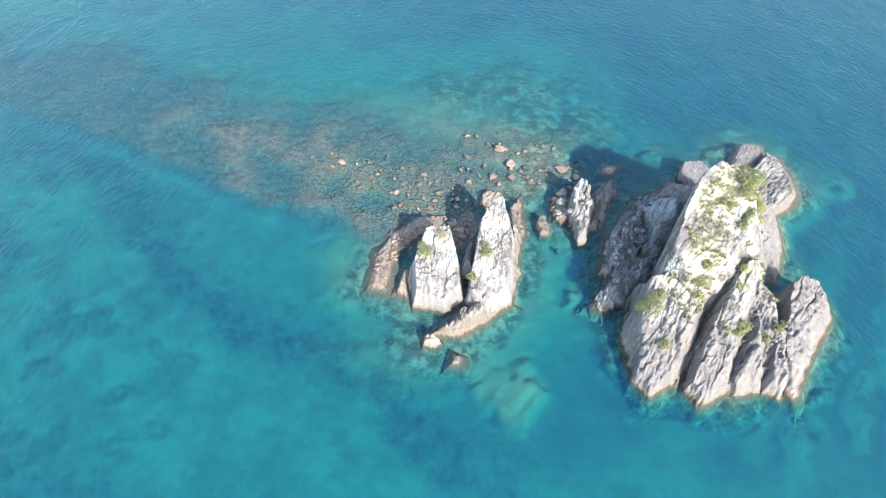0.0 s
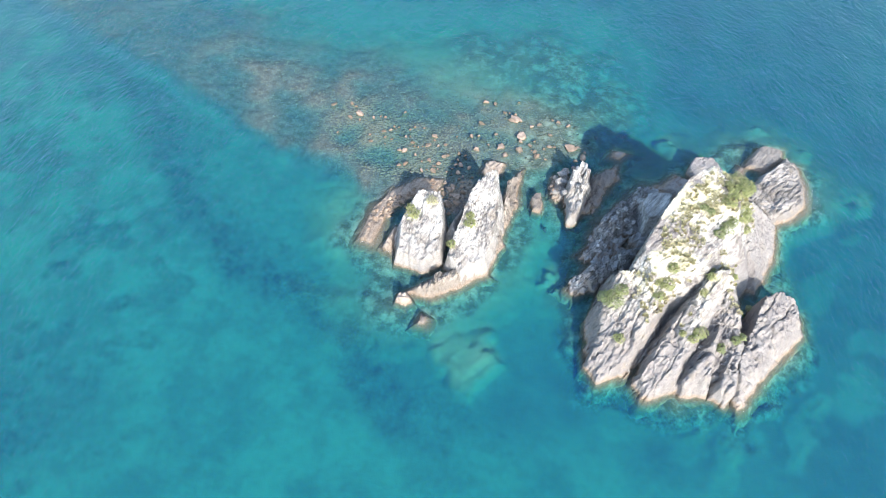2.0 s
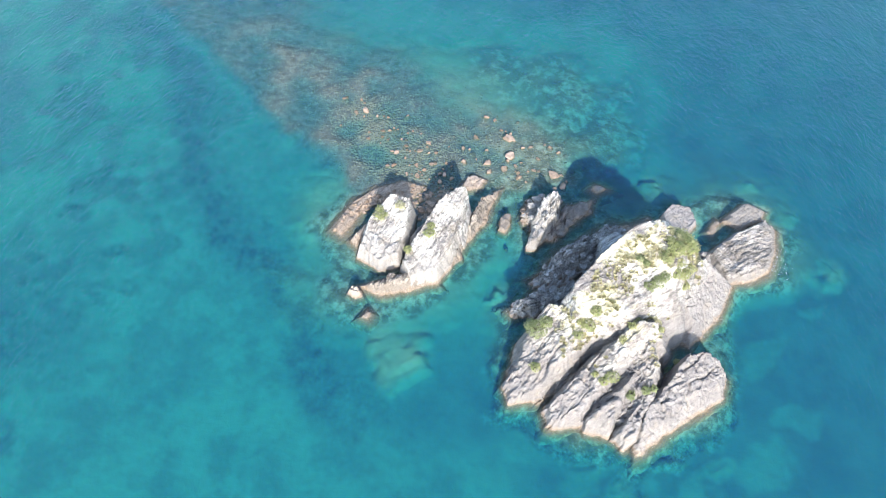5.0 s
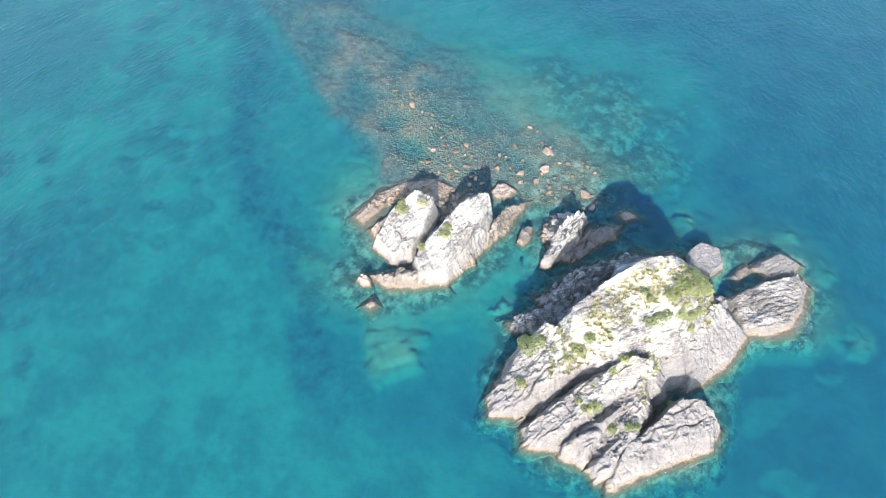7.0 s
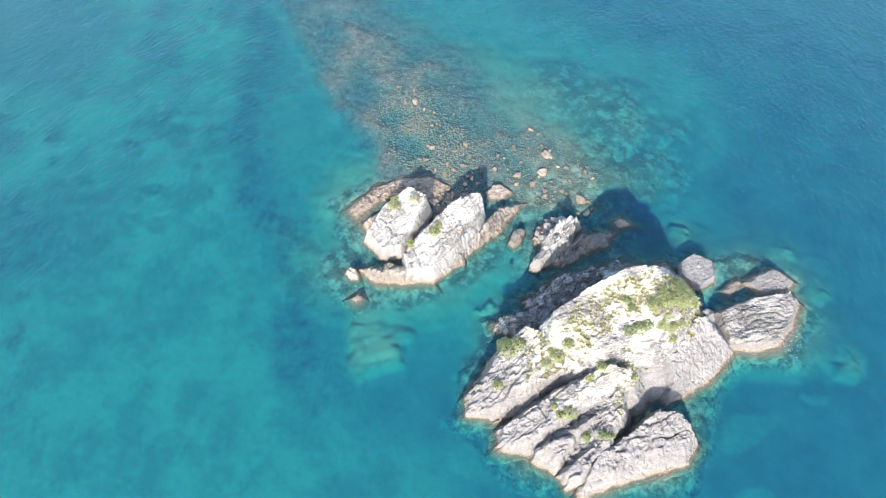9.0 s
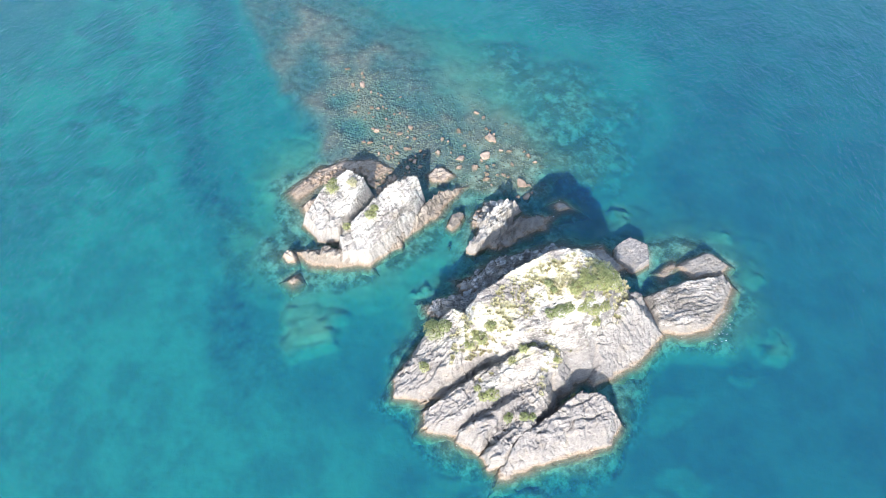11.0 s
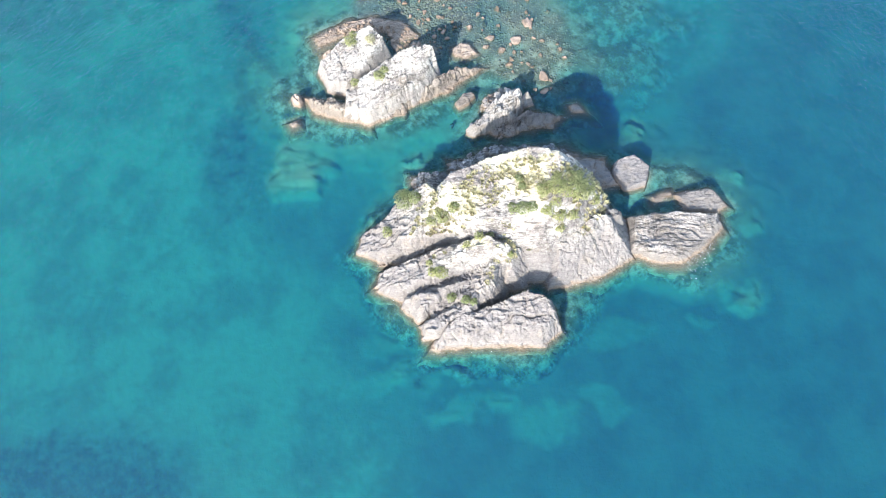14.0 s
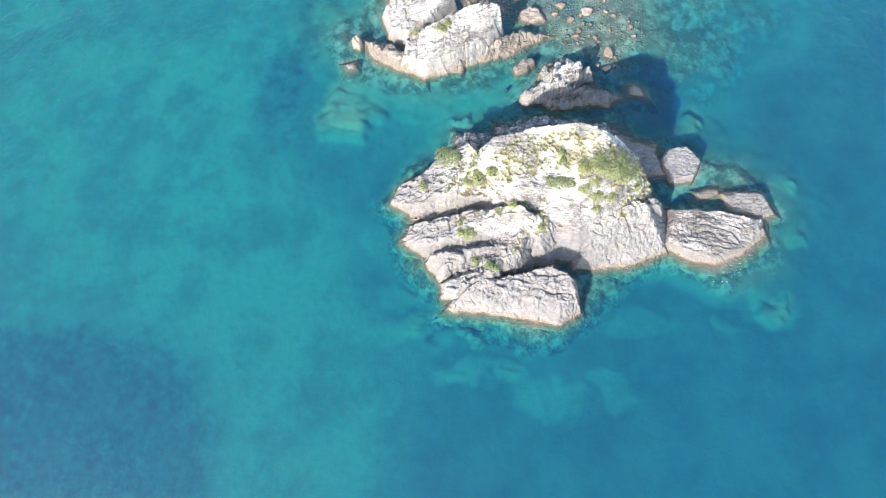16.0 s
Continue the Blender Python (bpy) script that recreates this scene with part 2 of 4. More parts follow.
def water_material():
    """Clear sea: the deeper the column below, the more it tints and clouds what lies under it; the sky's gloss on small ripples."""
    m, n, l = material("clear_sea_water")
    n.remove(n["Principled BSDF"])
    geo = n.new("ShaderNodeNewGeometry")
    pos = geo.outputs["Position"]
    m1 = n.new("ShaderNodeMapping")
    m1.inputs["Rotation"].default_value = (0, 0, radians(25))
    m1.inputs["Scale"].default_value = (1.0, 0.6, 1.0)
    l.new(pos, m1.inputs["Vector"])
    ripple = noise_tex(n, l, m1.outputs[0], 1.9, 6, 0.65)
    swell = noise_tex(n, l, m1.outputs[0], 0.2, 3, 0.5)
    bump = node(n, "ShaderNodeBump", Strength=0.7, Distance=0.22)
    l.new(maths(n, l, "ADD", ripple, maths(n, l, "MULTIPLY", swell, 1.5)), bump.inputs["Height"])
    column = n.new("ShaderNodeAttribute")
    column.attribute_name = "column"
    depth = column.outputs["Fac"]

    def fade(k):
        return maths(n, l, "POWER", math.exp(-k), depth)

    tint = n.new("ShaderNodeCombineColor")
    for sock, k in zip(tint.inputs, (1.05, 0.115, 0.172)):
        l.new(fade(k), sock)
    clear = node(n, "ShaderNodeBsdfTransparent")
    l.new(tint.outputs[0], clear.inputs["Color"])
    body = node(n, "ShaderNodeBsdfDiffuse")
    body.inputs["Color"].default_value = (0.0005, 0.037, 0.155, 1)
    gloss = node(n, "ShaderNodeBsdfGlossy", Roughness=0.28)
    gloss.inputs["Color"].default_value = (1, 1, 1, 1)
    l.new(bump.outputs[0], gloss.inputs["Normal"])
    a = node(n, "ShaderNodeMixShader")
    l.new(maths(n, l, "SUBTRACT", 1.0, fade(0.175)), a.inputs[0])
    l.new(clear.outputs[0], a.inputs[1])
    l.new(body.outputs[0], a.inputs[2])
    fres = node(n, "ShaderNodeFresnel", IOR=1.39)
    l.new(bump.outputs[0], fres.inputs["Normal"])
    c = node(n, "ShaderNodeMixShader")
    l.new(fres.outputs[0], c.inputs[0])
    l.new(a.outputs[0], c.inputs[1])
    l.new(gloss.outputs[0], c.inputs[2])
    l.new(c.outputs[0], n["Material Output"].inputs["Surface"])
    return m


ROCK_MAIN = rock_material("pale_bedded_rock", 50, (0.74, 0.70, 0.64), (0.275, 0.25, 0.24), 0.7, 5.7)
ROCK_WEST = rock_material("pale_bedded_rock_west", 78, (0.78, 0.74, 0.68), (0.37, 0.34, 0.315), 0.3, 2.8)
# cool, lifted shade is put into this grey for ledges behind the islet
ROCK_BACK = rock_material("shade_lifted_ledge", 50, (0.58, 0.57, 0.56), (0.38, 0.375, 0.375), 0.0, 0.8)
ROCK_SPUR = rock_material("brown_grey_spur_rock", 50, (0.52, 0.475, 0.435), (0.26, 0.235, 0.215), 0.0, 1.0)
ROCK_LOW = rock_material("grey_bedded_ledge", 50, (0.48, 0.44, 0.41), (0.31, 0.285, 0.27))
ROCK_TAN = rock_material("tan_bedded_rock", 78, (0.48, 0.42, 0.36), (0.27, 0.23, 0.195), 0.0, 1.2)
ROCK_REEF = rock_material("brown_tidal_reef", 78, (0.64, 0.52, 0.43), (0.45, 0.365, 0.30))
STONE = stone_material("tan_beach_stone", (0.40, 0.30, 0.235), (0.25, 0.19, 0.145), (0.16, 0.125, 0.085))
COBBLE = stone_material("brown_cobble", (0.30, 0.245, 0.20), (0.19, 0.155, 0.125), (0.22, 0.19, 0.145))
LEAF = leaf_material("yellow_green_leaf", (0.43, 0.42, 0.22), (0.34, 0.36, 0.17))
LEAF_DARK = leaf_material("green_leaf", (0.27, 0.30, 0.15), (0.35, 0.37, 0.20))
GRASS = leaf_material("dry_grass", (0.70, 0.63, 0.45), (0.56, 0.51, 0.34), 0.8)
BARK = leaf_material("grey_brown_bark", (0.16, 0.12, 0.08), (0.10, 0.08, 0.06), 0.9)
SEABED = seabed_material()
WATER = water_material()


# ---------------------------------------------------------------- mesh helpers
def mesh_from(name, verts, faces, mat):
    """A mesh from an array of places and an array of faces, all with as many corners."""
    me = bpy.data.meshes.new(name)
    faces = np.asarray(faces)
    k = faces.shape[1]
    me.vertices.add(len(verts))
    me.vertices.foreach_set("co", np.asarray(verts, np.float32).ravel())
    me.loops.add(faces.size)
    me.loops.foreach_set("vertex_index", faces.astype(np.int32).ravel())
    me.polygons.add(len(faces))
    me.polygons.foreach_set("loop_start", np.arange(0, faces.size, k, dtype=np.int32))
    me.materials.append(mat)
    me.update(calc_edges=True)
    return me


def part(name, me, parent, label=""):
    ob = new(name, me)
    ob.parent = parent
    return tagged(ob, label)


def thing(name, x, y, z, label, category, group=""):
    ob = new(name)
    ob.location = (x, y, z)
    ob.empty_display_size = 0.3
    return tagged(ob, label, category, group)


# ---------------------------------------------------------------- sea floor and water
def line_distance(x, y, pts):
    """The distance from a line of (x, y) corners, and how far along it, from 0 to 1."""
    best, along = np.full(x.shape, 1e9), np.zeros(x.shape)
    for i, ((ax, ay), (bx, by)) in enumerate(zip(pts, pts[1:])):
        dx, dy = bx - ax, by - ay
        t = np.clip(((x - ax) * dx + (y - ay) * dy) / (dx * dx + dy * dy), 0, 1)
        d = np.hypot(x - ax - t * dx, y - ay - t * dy)
        along = np.where(d < best, (i + t) / (len(pts) - 1), along)
        best = np.minimum(d, best)
    return best, along


MOUNDS = [(6, 35.8, 5.4, 4.6, -1.9), (41.5, 32, 3.6, 2.0, -2.9), (48, 39.5, 4.6, 2.6, -3.1), (43.5, 36.5, 3.6, 1.8, -2.6), (38.5, 35.0, 3.6, 1.6, -2.2), (34.3, 29.0, 3.2, 1.8, -2.9), (50.5, 46.2, 3.4, 1.8, -3.2),
          (51, 60.5, 2.2, 1.3, -2.9), (46.8, 75.0, 2.4, 1.9, -2.0), (40.3, 77.5, 2.2, 1.5, -2.2), (28.4, 72.4, 1.6, 1.2, -1.9), (33.5, 71.2, 2.4, 1.6, -2.0), (34.8, 31.6, 3.6, 2.0, -3.0), (46, 53, 4.6, 2.0, -3.3),
          (24, 32.2, 3.8, 2.4, -3.6), (15.4, 49.4, 3.0, 1.0, -1.2), (52, 66.5, 3.2, 2.0, -2.6), (29.5, 31.4, 3.4, 2.0, -3.3)]
SPIT_SOUTH = [(-300, 205), (-140, 118), (-67, 82.5), (-46, 73.5), (-35.7, 67.4), (-27, 62.6), (-19.8, 59.8), (-12.5, 56.6), (-9.4, 53.6), (0, 50)]
SPIT_NORTH = [(-300, 200), (-140, 128), (-77, 105), (-43, 95.5), (-27, 86.5), (-16, 82), (-8, 81), (6, 80), (20, 76)]
SAND_EDGE = [(-120, 108), (-60, 72), (-40, 57.5), (-36, 50.5), (-29, 43), (-22, 37.6), (-12.8, 34), (-7, 30), (-1.2, 26.5), (4.3, 25), (10, 23.4), (31, 22), (38, 21.5), (47, 16), (62, 6), (150, -70)]
SOUTH_WEED = [(-40, -70), (8, -14), (12.6, -4), (18, 3.5), (26, 8), (35, 9.7), (43, 7), (60, -8), (120, -70)]


SHELVES = [[(18.6, 42.5), (20.1, 34.8), (34.6, 34.2), (42, 44), (42, 47.5), (38, 55), (30, 64), (25, 62), (17, 50)],
           [(36.6, 62.5), (40, 59), (45, 64), (44.7, 70.4), (43, 73), (38, 73)], [(30.5, 67), (31.4, 65.2), (34.1, 64.9), (35, 67.2), (33.7, 69.3), (31, 69.2)],
           [(-9, 50), (-8, 48.5), (-2.5, 42), (1, 41.8), (7, 46.5), (9.3, 57), (10.5, 64), (-4, 60), (-8.2, 55)], [(15.9, 55.5), (18.6, 57.5), (21.4, 65), (15, 65), (13.3, 60)],
           [(-3, 41.3), (-1.8, 40.6), (-1, 41.3), (-1.4, 42.2)]]


def outside(x, y, pts):
    """How far a place lies outside an outline with no hollows, anticlockwise."""
    far = np.full(x.shape, -99.0)
    for (ax, ay), (bx, by) in zip(pts, pts[1:] + pts[:1]):
        ln = math.hypot(bx - ax, by - ay)
        far = np.maximum(far, ((by - ay) * (x - ax) - (bx - ax) * (y - ay)) / ln)
    return far


def above(x, y, line):
    """About how far a place lies north of a line of (x, y) corners that runs from west to east."""
    return 0.86 * (y - np.interp(x, *zip(*line)))


APPARENT = 0.62    # seen through the surface, the floor lies higher than it is


def seabed_fields(x, y):
    """Depth of the sea floor and the shares of stones, weed, darker deep tone and reef."""
    wob = 3.0 * fbm(x / 14, y / 14, 0, 3, 5)
    wob2 = 1.3 * fbm(x / 4.2, y / 4.2, 0, 3, 15)
    patch = fbm(x / 9, y / 9, 0, 4, 25, 0.6)
    spit = smooth(-1.6, 3.2, above(x, y, SPIT_SOUTH) + 0.5 * wob2) * smooth(-13, 11, -above(x, y, SPIT_NORTH) + wob + wob2) * (1 - smooth(-2, 15, x + wob))
    west_run = smooth(-10, -50, x)
    apron = 1 - smooth(9, 25, np.hypot((x - 9) / 1.15, (y - 76) / 1.1) + wob + 1.5 * wob2)
    cove = 1 - smooth(5.5, 11, np.hypot((x - 8.5) / 1.25, y - 69.5) + 0.7 * wob + wob2)
    main = 1 - smooth(8, 16, np.hypot((x - 31.5) / 0.95, (y - 51) / 1.08) + wob)
    west = 1 - smooth(9, 21, np.hypot(x - 2, y - 51) + wob)
    mid = 1 - smooth(5, 11, np.hypot(x - 14, y - 59) + wob)
    inside = above(x, y, SAND_EDGE) + 0.5 * wob + wob2
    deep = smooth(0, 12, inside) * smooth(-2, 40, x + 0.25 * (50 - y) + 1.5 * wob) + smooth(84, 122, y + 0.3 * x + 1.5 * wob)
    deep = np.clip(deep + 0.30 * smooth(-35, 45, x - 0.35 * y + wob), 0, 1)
    meadow = smooth(-1.0, 5, inside) * (1 - 0.72 * smooth(3.5, 13, inside)) * (1 - smooth(-2, 26, x + wob))
    z = -3.9 - 6.0 * deep - 0.5 * meadow
    for mask, top in ((apron, -1.9 + 0.5 * patch), (west, -2.3), (main, -4.4), (mid, -2.2), (spit, -0.5 - 0.9 * west_run), (cove, -0.6)):
        z = z + (top - z) * mask
    rough = 1.1 * fbm(x / 3.5, y / 3.5, 0, 4, 51, 0.6)
    mounds = np.zeros(x.shape)
    wx, wy = x + 0.9 * rough, y + 1.1 * fbm(x / 3.1, y / 3.1, 4.0, 3, 52, 0.6)
    u, v = x * 0.64 + y * 0.77, x * 0.77 - y * 0.64
    ribs = fbm(u / 5.5, v / 0.9, 0, 3, 62)
    for mx, my, rx, ry, top in MOUNDS:
        a, c = (wx - mx) * 0.64 + (wy - my) * 0.77, (wx - mx) * 0.77 - (wy - my) * 0.64
        m = 1 - smooth(0.45, 1.2, np.hypot(a / rx, c / ry))
        z = np.maximum(z, z + (top + 0.28 * ribs - z) * m)
        mounds = np.maximum(mounds, m)
    z = z + 0.5 * main * fbm(u / 5.5, v / 1.8, 0, 4, 61)
    lump = fbm(u / 3.2, v / 1.7, 0, 4, 63, 0.6)
    shelf = np.min([outside(x, y, o) for o in SHELVES], 0) + 1.3 * fbm(x / 4.5, y / 4.5, 0, 3, 64) + 0.7 * lump
    rim = 1 - smooth(0.5, 5.0, shelf)
    z = np.maximum(z, -1.0 - (0.30 + 0.55 * smooth(-6, 10, 0.5 * (x - 30) - 0.87 * (y - 50)) - 0.10 * smooth(14, 9, x) * smooth(48, 54, y)) * np.maximum(shelf, 0) + 0.24 * lump)
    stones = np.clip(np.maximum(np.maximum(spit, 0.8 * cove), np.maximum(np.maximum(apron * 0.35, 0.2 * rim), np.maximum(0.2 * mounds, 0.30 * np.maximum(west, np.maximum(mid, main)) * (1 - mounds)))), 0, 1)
    south = smooth(2, -9, above(x, y, SOUTH_WEED) + wob + wob2)
    west_dark = 1 - smooth(3, 13, np.hypot((x + 43) / 1.25, y - 22) + 1.4 * wob + wob2)
    rocks_west = 1 - smooth(6, 20, np.hypot((x + 80) / 1.3, y - 46) + 1.5 * wob + 2 * wob2)
    mottle = smooth(-8, -40, x + wob) * smooth(0.0, 0.8, fbm(x / 5, y / 5, 0, 4, 26, 0.65) + 0.25)
    weed = np.maximum(np.maximum(0.85 * meadow, 1.0 * south), np.maximum(np.maximum(0.6 * west_dark, 0.5 * rocks_west), 0.6 * mottle))
    z = z + 0.35 * fbm(x / 3.0, y / 3.0, 0, 3, 9) * (0.3 + stones) + 0.4 * fbm(x / 11, y / 11, 0, 2, 12) - 0.8 * south
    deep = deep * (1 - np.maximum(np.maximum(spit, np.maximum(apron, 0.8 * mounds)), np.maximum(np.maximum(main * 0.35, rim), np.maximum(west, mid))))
    bank, along = line_distance(x, y, [(1.5, 57), (0.5, 63), (-4, 67), (-12, 70)])
    bank = (1 - smooth(3.0, 8.5, bank + 0.6 * wob + 0.6 * wob2)) * (1 - 0.4 * along)
    z = np.maximum(np.minimum(z, -0.35), (-0.95 + 1.02 * bank + 0.16 * fbm(x / 1.6, y / 1.6, 0, 3, 33)) * bank - 3.0 * (1 - bank))
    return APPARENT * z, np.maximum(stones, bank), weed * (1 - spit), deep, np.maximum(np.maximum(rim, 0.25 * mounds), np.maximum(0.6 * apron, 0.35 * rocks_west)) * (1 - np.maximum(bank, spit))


def sea_grid():
    """Lines of a grid that is fine round the islets and wide towards the horizon."""
    out = np.cumsum(1.16 ** np.arange(40))
    out = out[out < 2600]
    xs = np.concatenate([-100.3 - out[::-1], np.arange(-100.3, -16, 0.6), np.arange(-16, 56, 0.32), np.arange(56, 120.1, 0.6), 120.1 + out])
    ys = np.concatenate([-25 - out[::-1], np.arange(-25, 25, 0.6), np.arange(25, 82, 0.32), np.arange(82, 150.1, 0.6), 150.1 + out])
    gx, gy = np.meshgrid(xs, ys)
    i = np.arange(gx.size).reshape(gx.shape)
    return gx, gy, np.stack([i[:-1, :-1], i[:-1, 1:], i[1:, 1:], i[1:, :-1]], -1).reshape(-1, 4)


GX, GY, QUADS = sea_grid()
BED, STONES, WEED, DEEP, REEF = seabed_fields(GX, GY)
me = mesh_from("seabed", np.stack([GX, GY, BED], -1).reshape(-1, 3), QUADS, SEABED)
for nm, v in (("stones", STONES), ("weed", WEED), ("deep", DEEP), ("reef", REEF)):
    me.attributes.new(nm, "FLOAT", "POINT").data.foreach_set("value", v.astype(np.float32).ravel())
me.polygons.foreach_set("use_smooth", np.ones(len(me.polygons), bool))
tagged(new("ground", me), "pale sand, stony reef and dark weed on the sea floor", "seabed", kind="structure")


# ---------------------------------------------------------------- rock islets
def rock_block(corners, tops, strike, seed, rough=1.0, step=0.09, round_off=0.07, margin=4.0, lam=1.0):
    """Verts and faces of one block of bedded rock. corners: its outline at the water, anticlockwise, each (x, y, steepness of
    the side that starts there). tops: planes (x, y, z, rise along the beds, rise across them)."""
    pts = np.array(corners, float)
    x = np.arange(pts[:, 0].min() - margin, pts[:, 0].max() + margin, step)
    y = np.arange(pts[:, 1].min() - margin, pts[:, 1].max() + margin, step)
    gx, gy = np.meshgrid(x, y)
    c, s = math.cos(radians(strike)), math.sin(radians(strike))
    wx = gx + 0.11 * rough * fbm(gx / 2.2, gy / 2.2, 3.1, 5, seed, 0.6)
    wy = gy + 0.11 * rough * fbm(gx / 2.2, gy / 2.2, 8.7, 5, seed + 40, 0.6)
    la, lc = wx * c + wy * s, wx * s - wy * c
    one, tilt1 = cells(la / 2.6, lc / 0.95, seed + 70)
    two, tilt2 = cells(la / 0.9 + 0.3 * one, lc / 0.42, seed + 80)
    three, tilt3 = cells(la / 0.42 + 0.2 * two, lc / 0.24, seed + 90)
    shift = rough * (0.17 * one + 0.07 * two + 0.04 * three)
    wx, wy = wx + shift * s + 0.08 * rough * two * c, wy - shift * c + 0.08 * rough * two * s
    planes = []
    for (ax, ay, steep), (bx, by, _) in zip(pts, np.roll(pts, -1, 0)):
        ln = math.hypot(bx - ax, by - ay)
        planes.append(steep * (-(by - ay) / ln * (wx - ax) + (bx - ax) / ln * (wy - ay)))
    for px, py, pz, ra, rc in tops:
        planes.append(pz + ra * ((wx - px) * c + (wy - py) * s) + rc * ((wx - px) * s - (wy - py) * c))
    k = 1 / round_off
    lo = np.min(planes, 0)
    h = lo - round_off * np.log(np.sum([np.exp(np.clip(-(p - lo) * k, -50, 0)) for p in planes], 0))
    h = np.where(h < 0, (0.5 + 0.10 * fbm(gx / 1.6, gy / 1.6, 2.0, 3, seed + 3)) * h - 0.06 * h * h, h)
    # beds: long steps across the strike, broken along it
    across = gx * s - gy * c + 0.3 * h + 0.5 * fbm(gx / 6, gy / 6, 0.5, 3, 7)
    along = gx * c + gy * s
    grow = smooth(-0.5, 1.2, h)
    for width, amp, sd in ((1.7, 0.10, 1), (0.75, 0.09, 2), (0.36, 0.07, 3)):
        width = width if lam < 1.4 else 0.62 * width
        u = across / width + 0.3 * vnoise(along / (5 * width), across / (2 * width), 0.0, seed + sd)
        saw = u - np.floor(u)
        keep = 0.25 + 0.75 * smooth(-0.2, 0.3, vnoise(along / (3 * width), across / (1.3 * width), 5.0, seed + 9 * sd))
        h = h + rough * lam * grow * amp * keep * (np.where(saw < 0.82, saw / 0.82, (1 - saw) / 0.18) - 0.55)
    # joints: long narrow clefts along the beds, fewer across them
    for la_, lc_, wide, cut, sd in ((5.0, 1.5, 0.13, 0.50, 1), (2.4, 0.7, 0.16, 0.26, 2), (1.1, 0.36, 0.20, 0.14, 3), (0.9, 2.6, 0.10, 0.28, 4), (0.45, 1.1, 0.12, 0.14, 5)):
        r = np.abs(fbm(along / la_, across / lc_, 3.0, 2, seed + 110 + sd, 0.4))
        open_ = smooth(-0.35, 0.25, vnoise(along / (1.7 * la_), across / (1.7 * lc_), 9.0, seed + 120 + sd))
        h = h - rough * grow * cut * open_ * np.clip(1 - r / wide, 0, 1)
    h = h + rough * grow * (0.13 * one + 0.10 * tilt1 + 0.10 * two + 0.09 * tilt2 + 0.09 * three + 0.10 * tilt3)
    h = h + rough * grow * (0.11 * fbm(gx / 0.42, gy / 0.42, 1.0, 3, seed + 20, 0.8) - 0.10 * np.abs(fbm(gx / 2.8, gy / 2.8, 4.0, 4, seed + 31)))
    px = gx + 0.11 * rough * fbm(gx / 0.8, h / 0.8, gy / 0.8, 4, seed + 60, 0.65)
    py = gy + 0.11 * rough * fbm(gy / 0.8, gx / 0.8, h / 0.8, 4, seed + 61, 0.65)
    i = np.arange(gx.size).reshape(gx.shape)
    faces = np.stack([i[:-1, :-1], i[:-1, 1:], i[1:, 1:], i[1:, :-1]], -1).reshape(-1, 4)
    hv = h.ravel()
    bed = seabed_fields(gx, gy)[0].ravel()
    faces = faces[(hv - bed)[faces].max(1) > -0.4]
    used = np.unique(faces)
    remap = np.zeros(gx.size, int)
    remap[used] = np.arange(len(used))
    verts = np.stack([px.ravel(), py.ravel(), hv], -1)[used]
    return verts, remap[faces]


SURFACES = []      # (blocks' verts) of every islet, to rest plants on


def islet(name, origin, strike, mat, label, blocks, category="rock islet", seed=0, rough=1.0, step=0.09):
    top = thing(name, origin[0], origin[1], 0, label, category)
    for n, (kind, corners, tops, *more) in enumerate(blocks):
        verts, faces = rock_block(corners, tops, strike, seed + 7 * n, more[0] if more else rough, step, lam=more[2] if len(more) > 2 else 1.0)
        SURFACES.append(verts)
        me = mesh_from(kind, verts - (origin[0], origin[1], 0), faces, more[1] if len(more) > 1 else mat)
        part(kind, me, top)
    return top


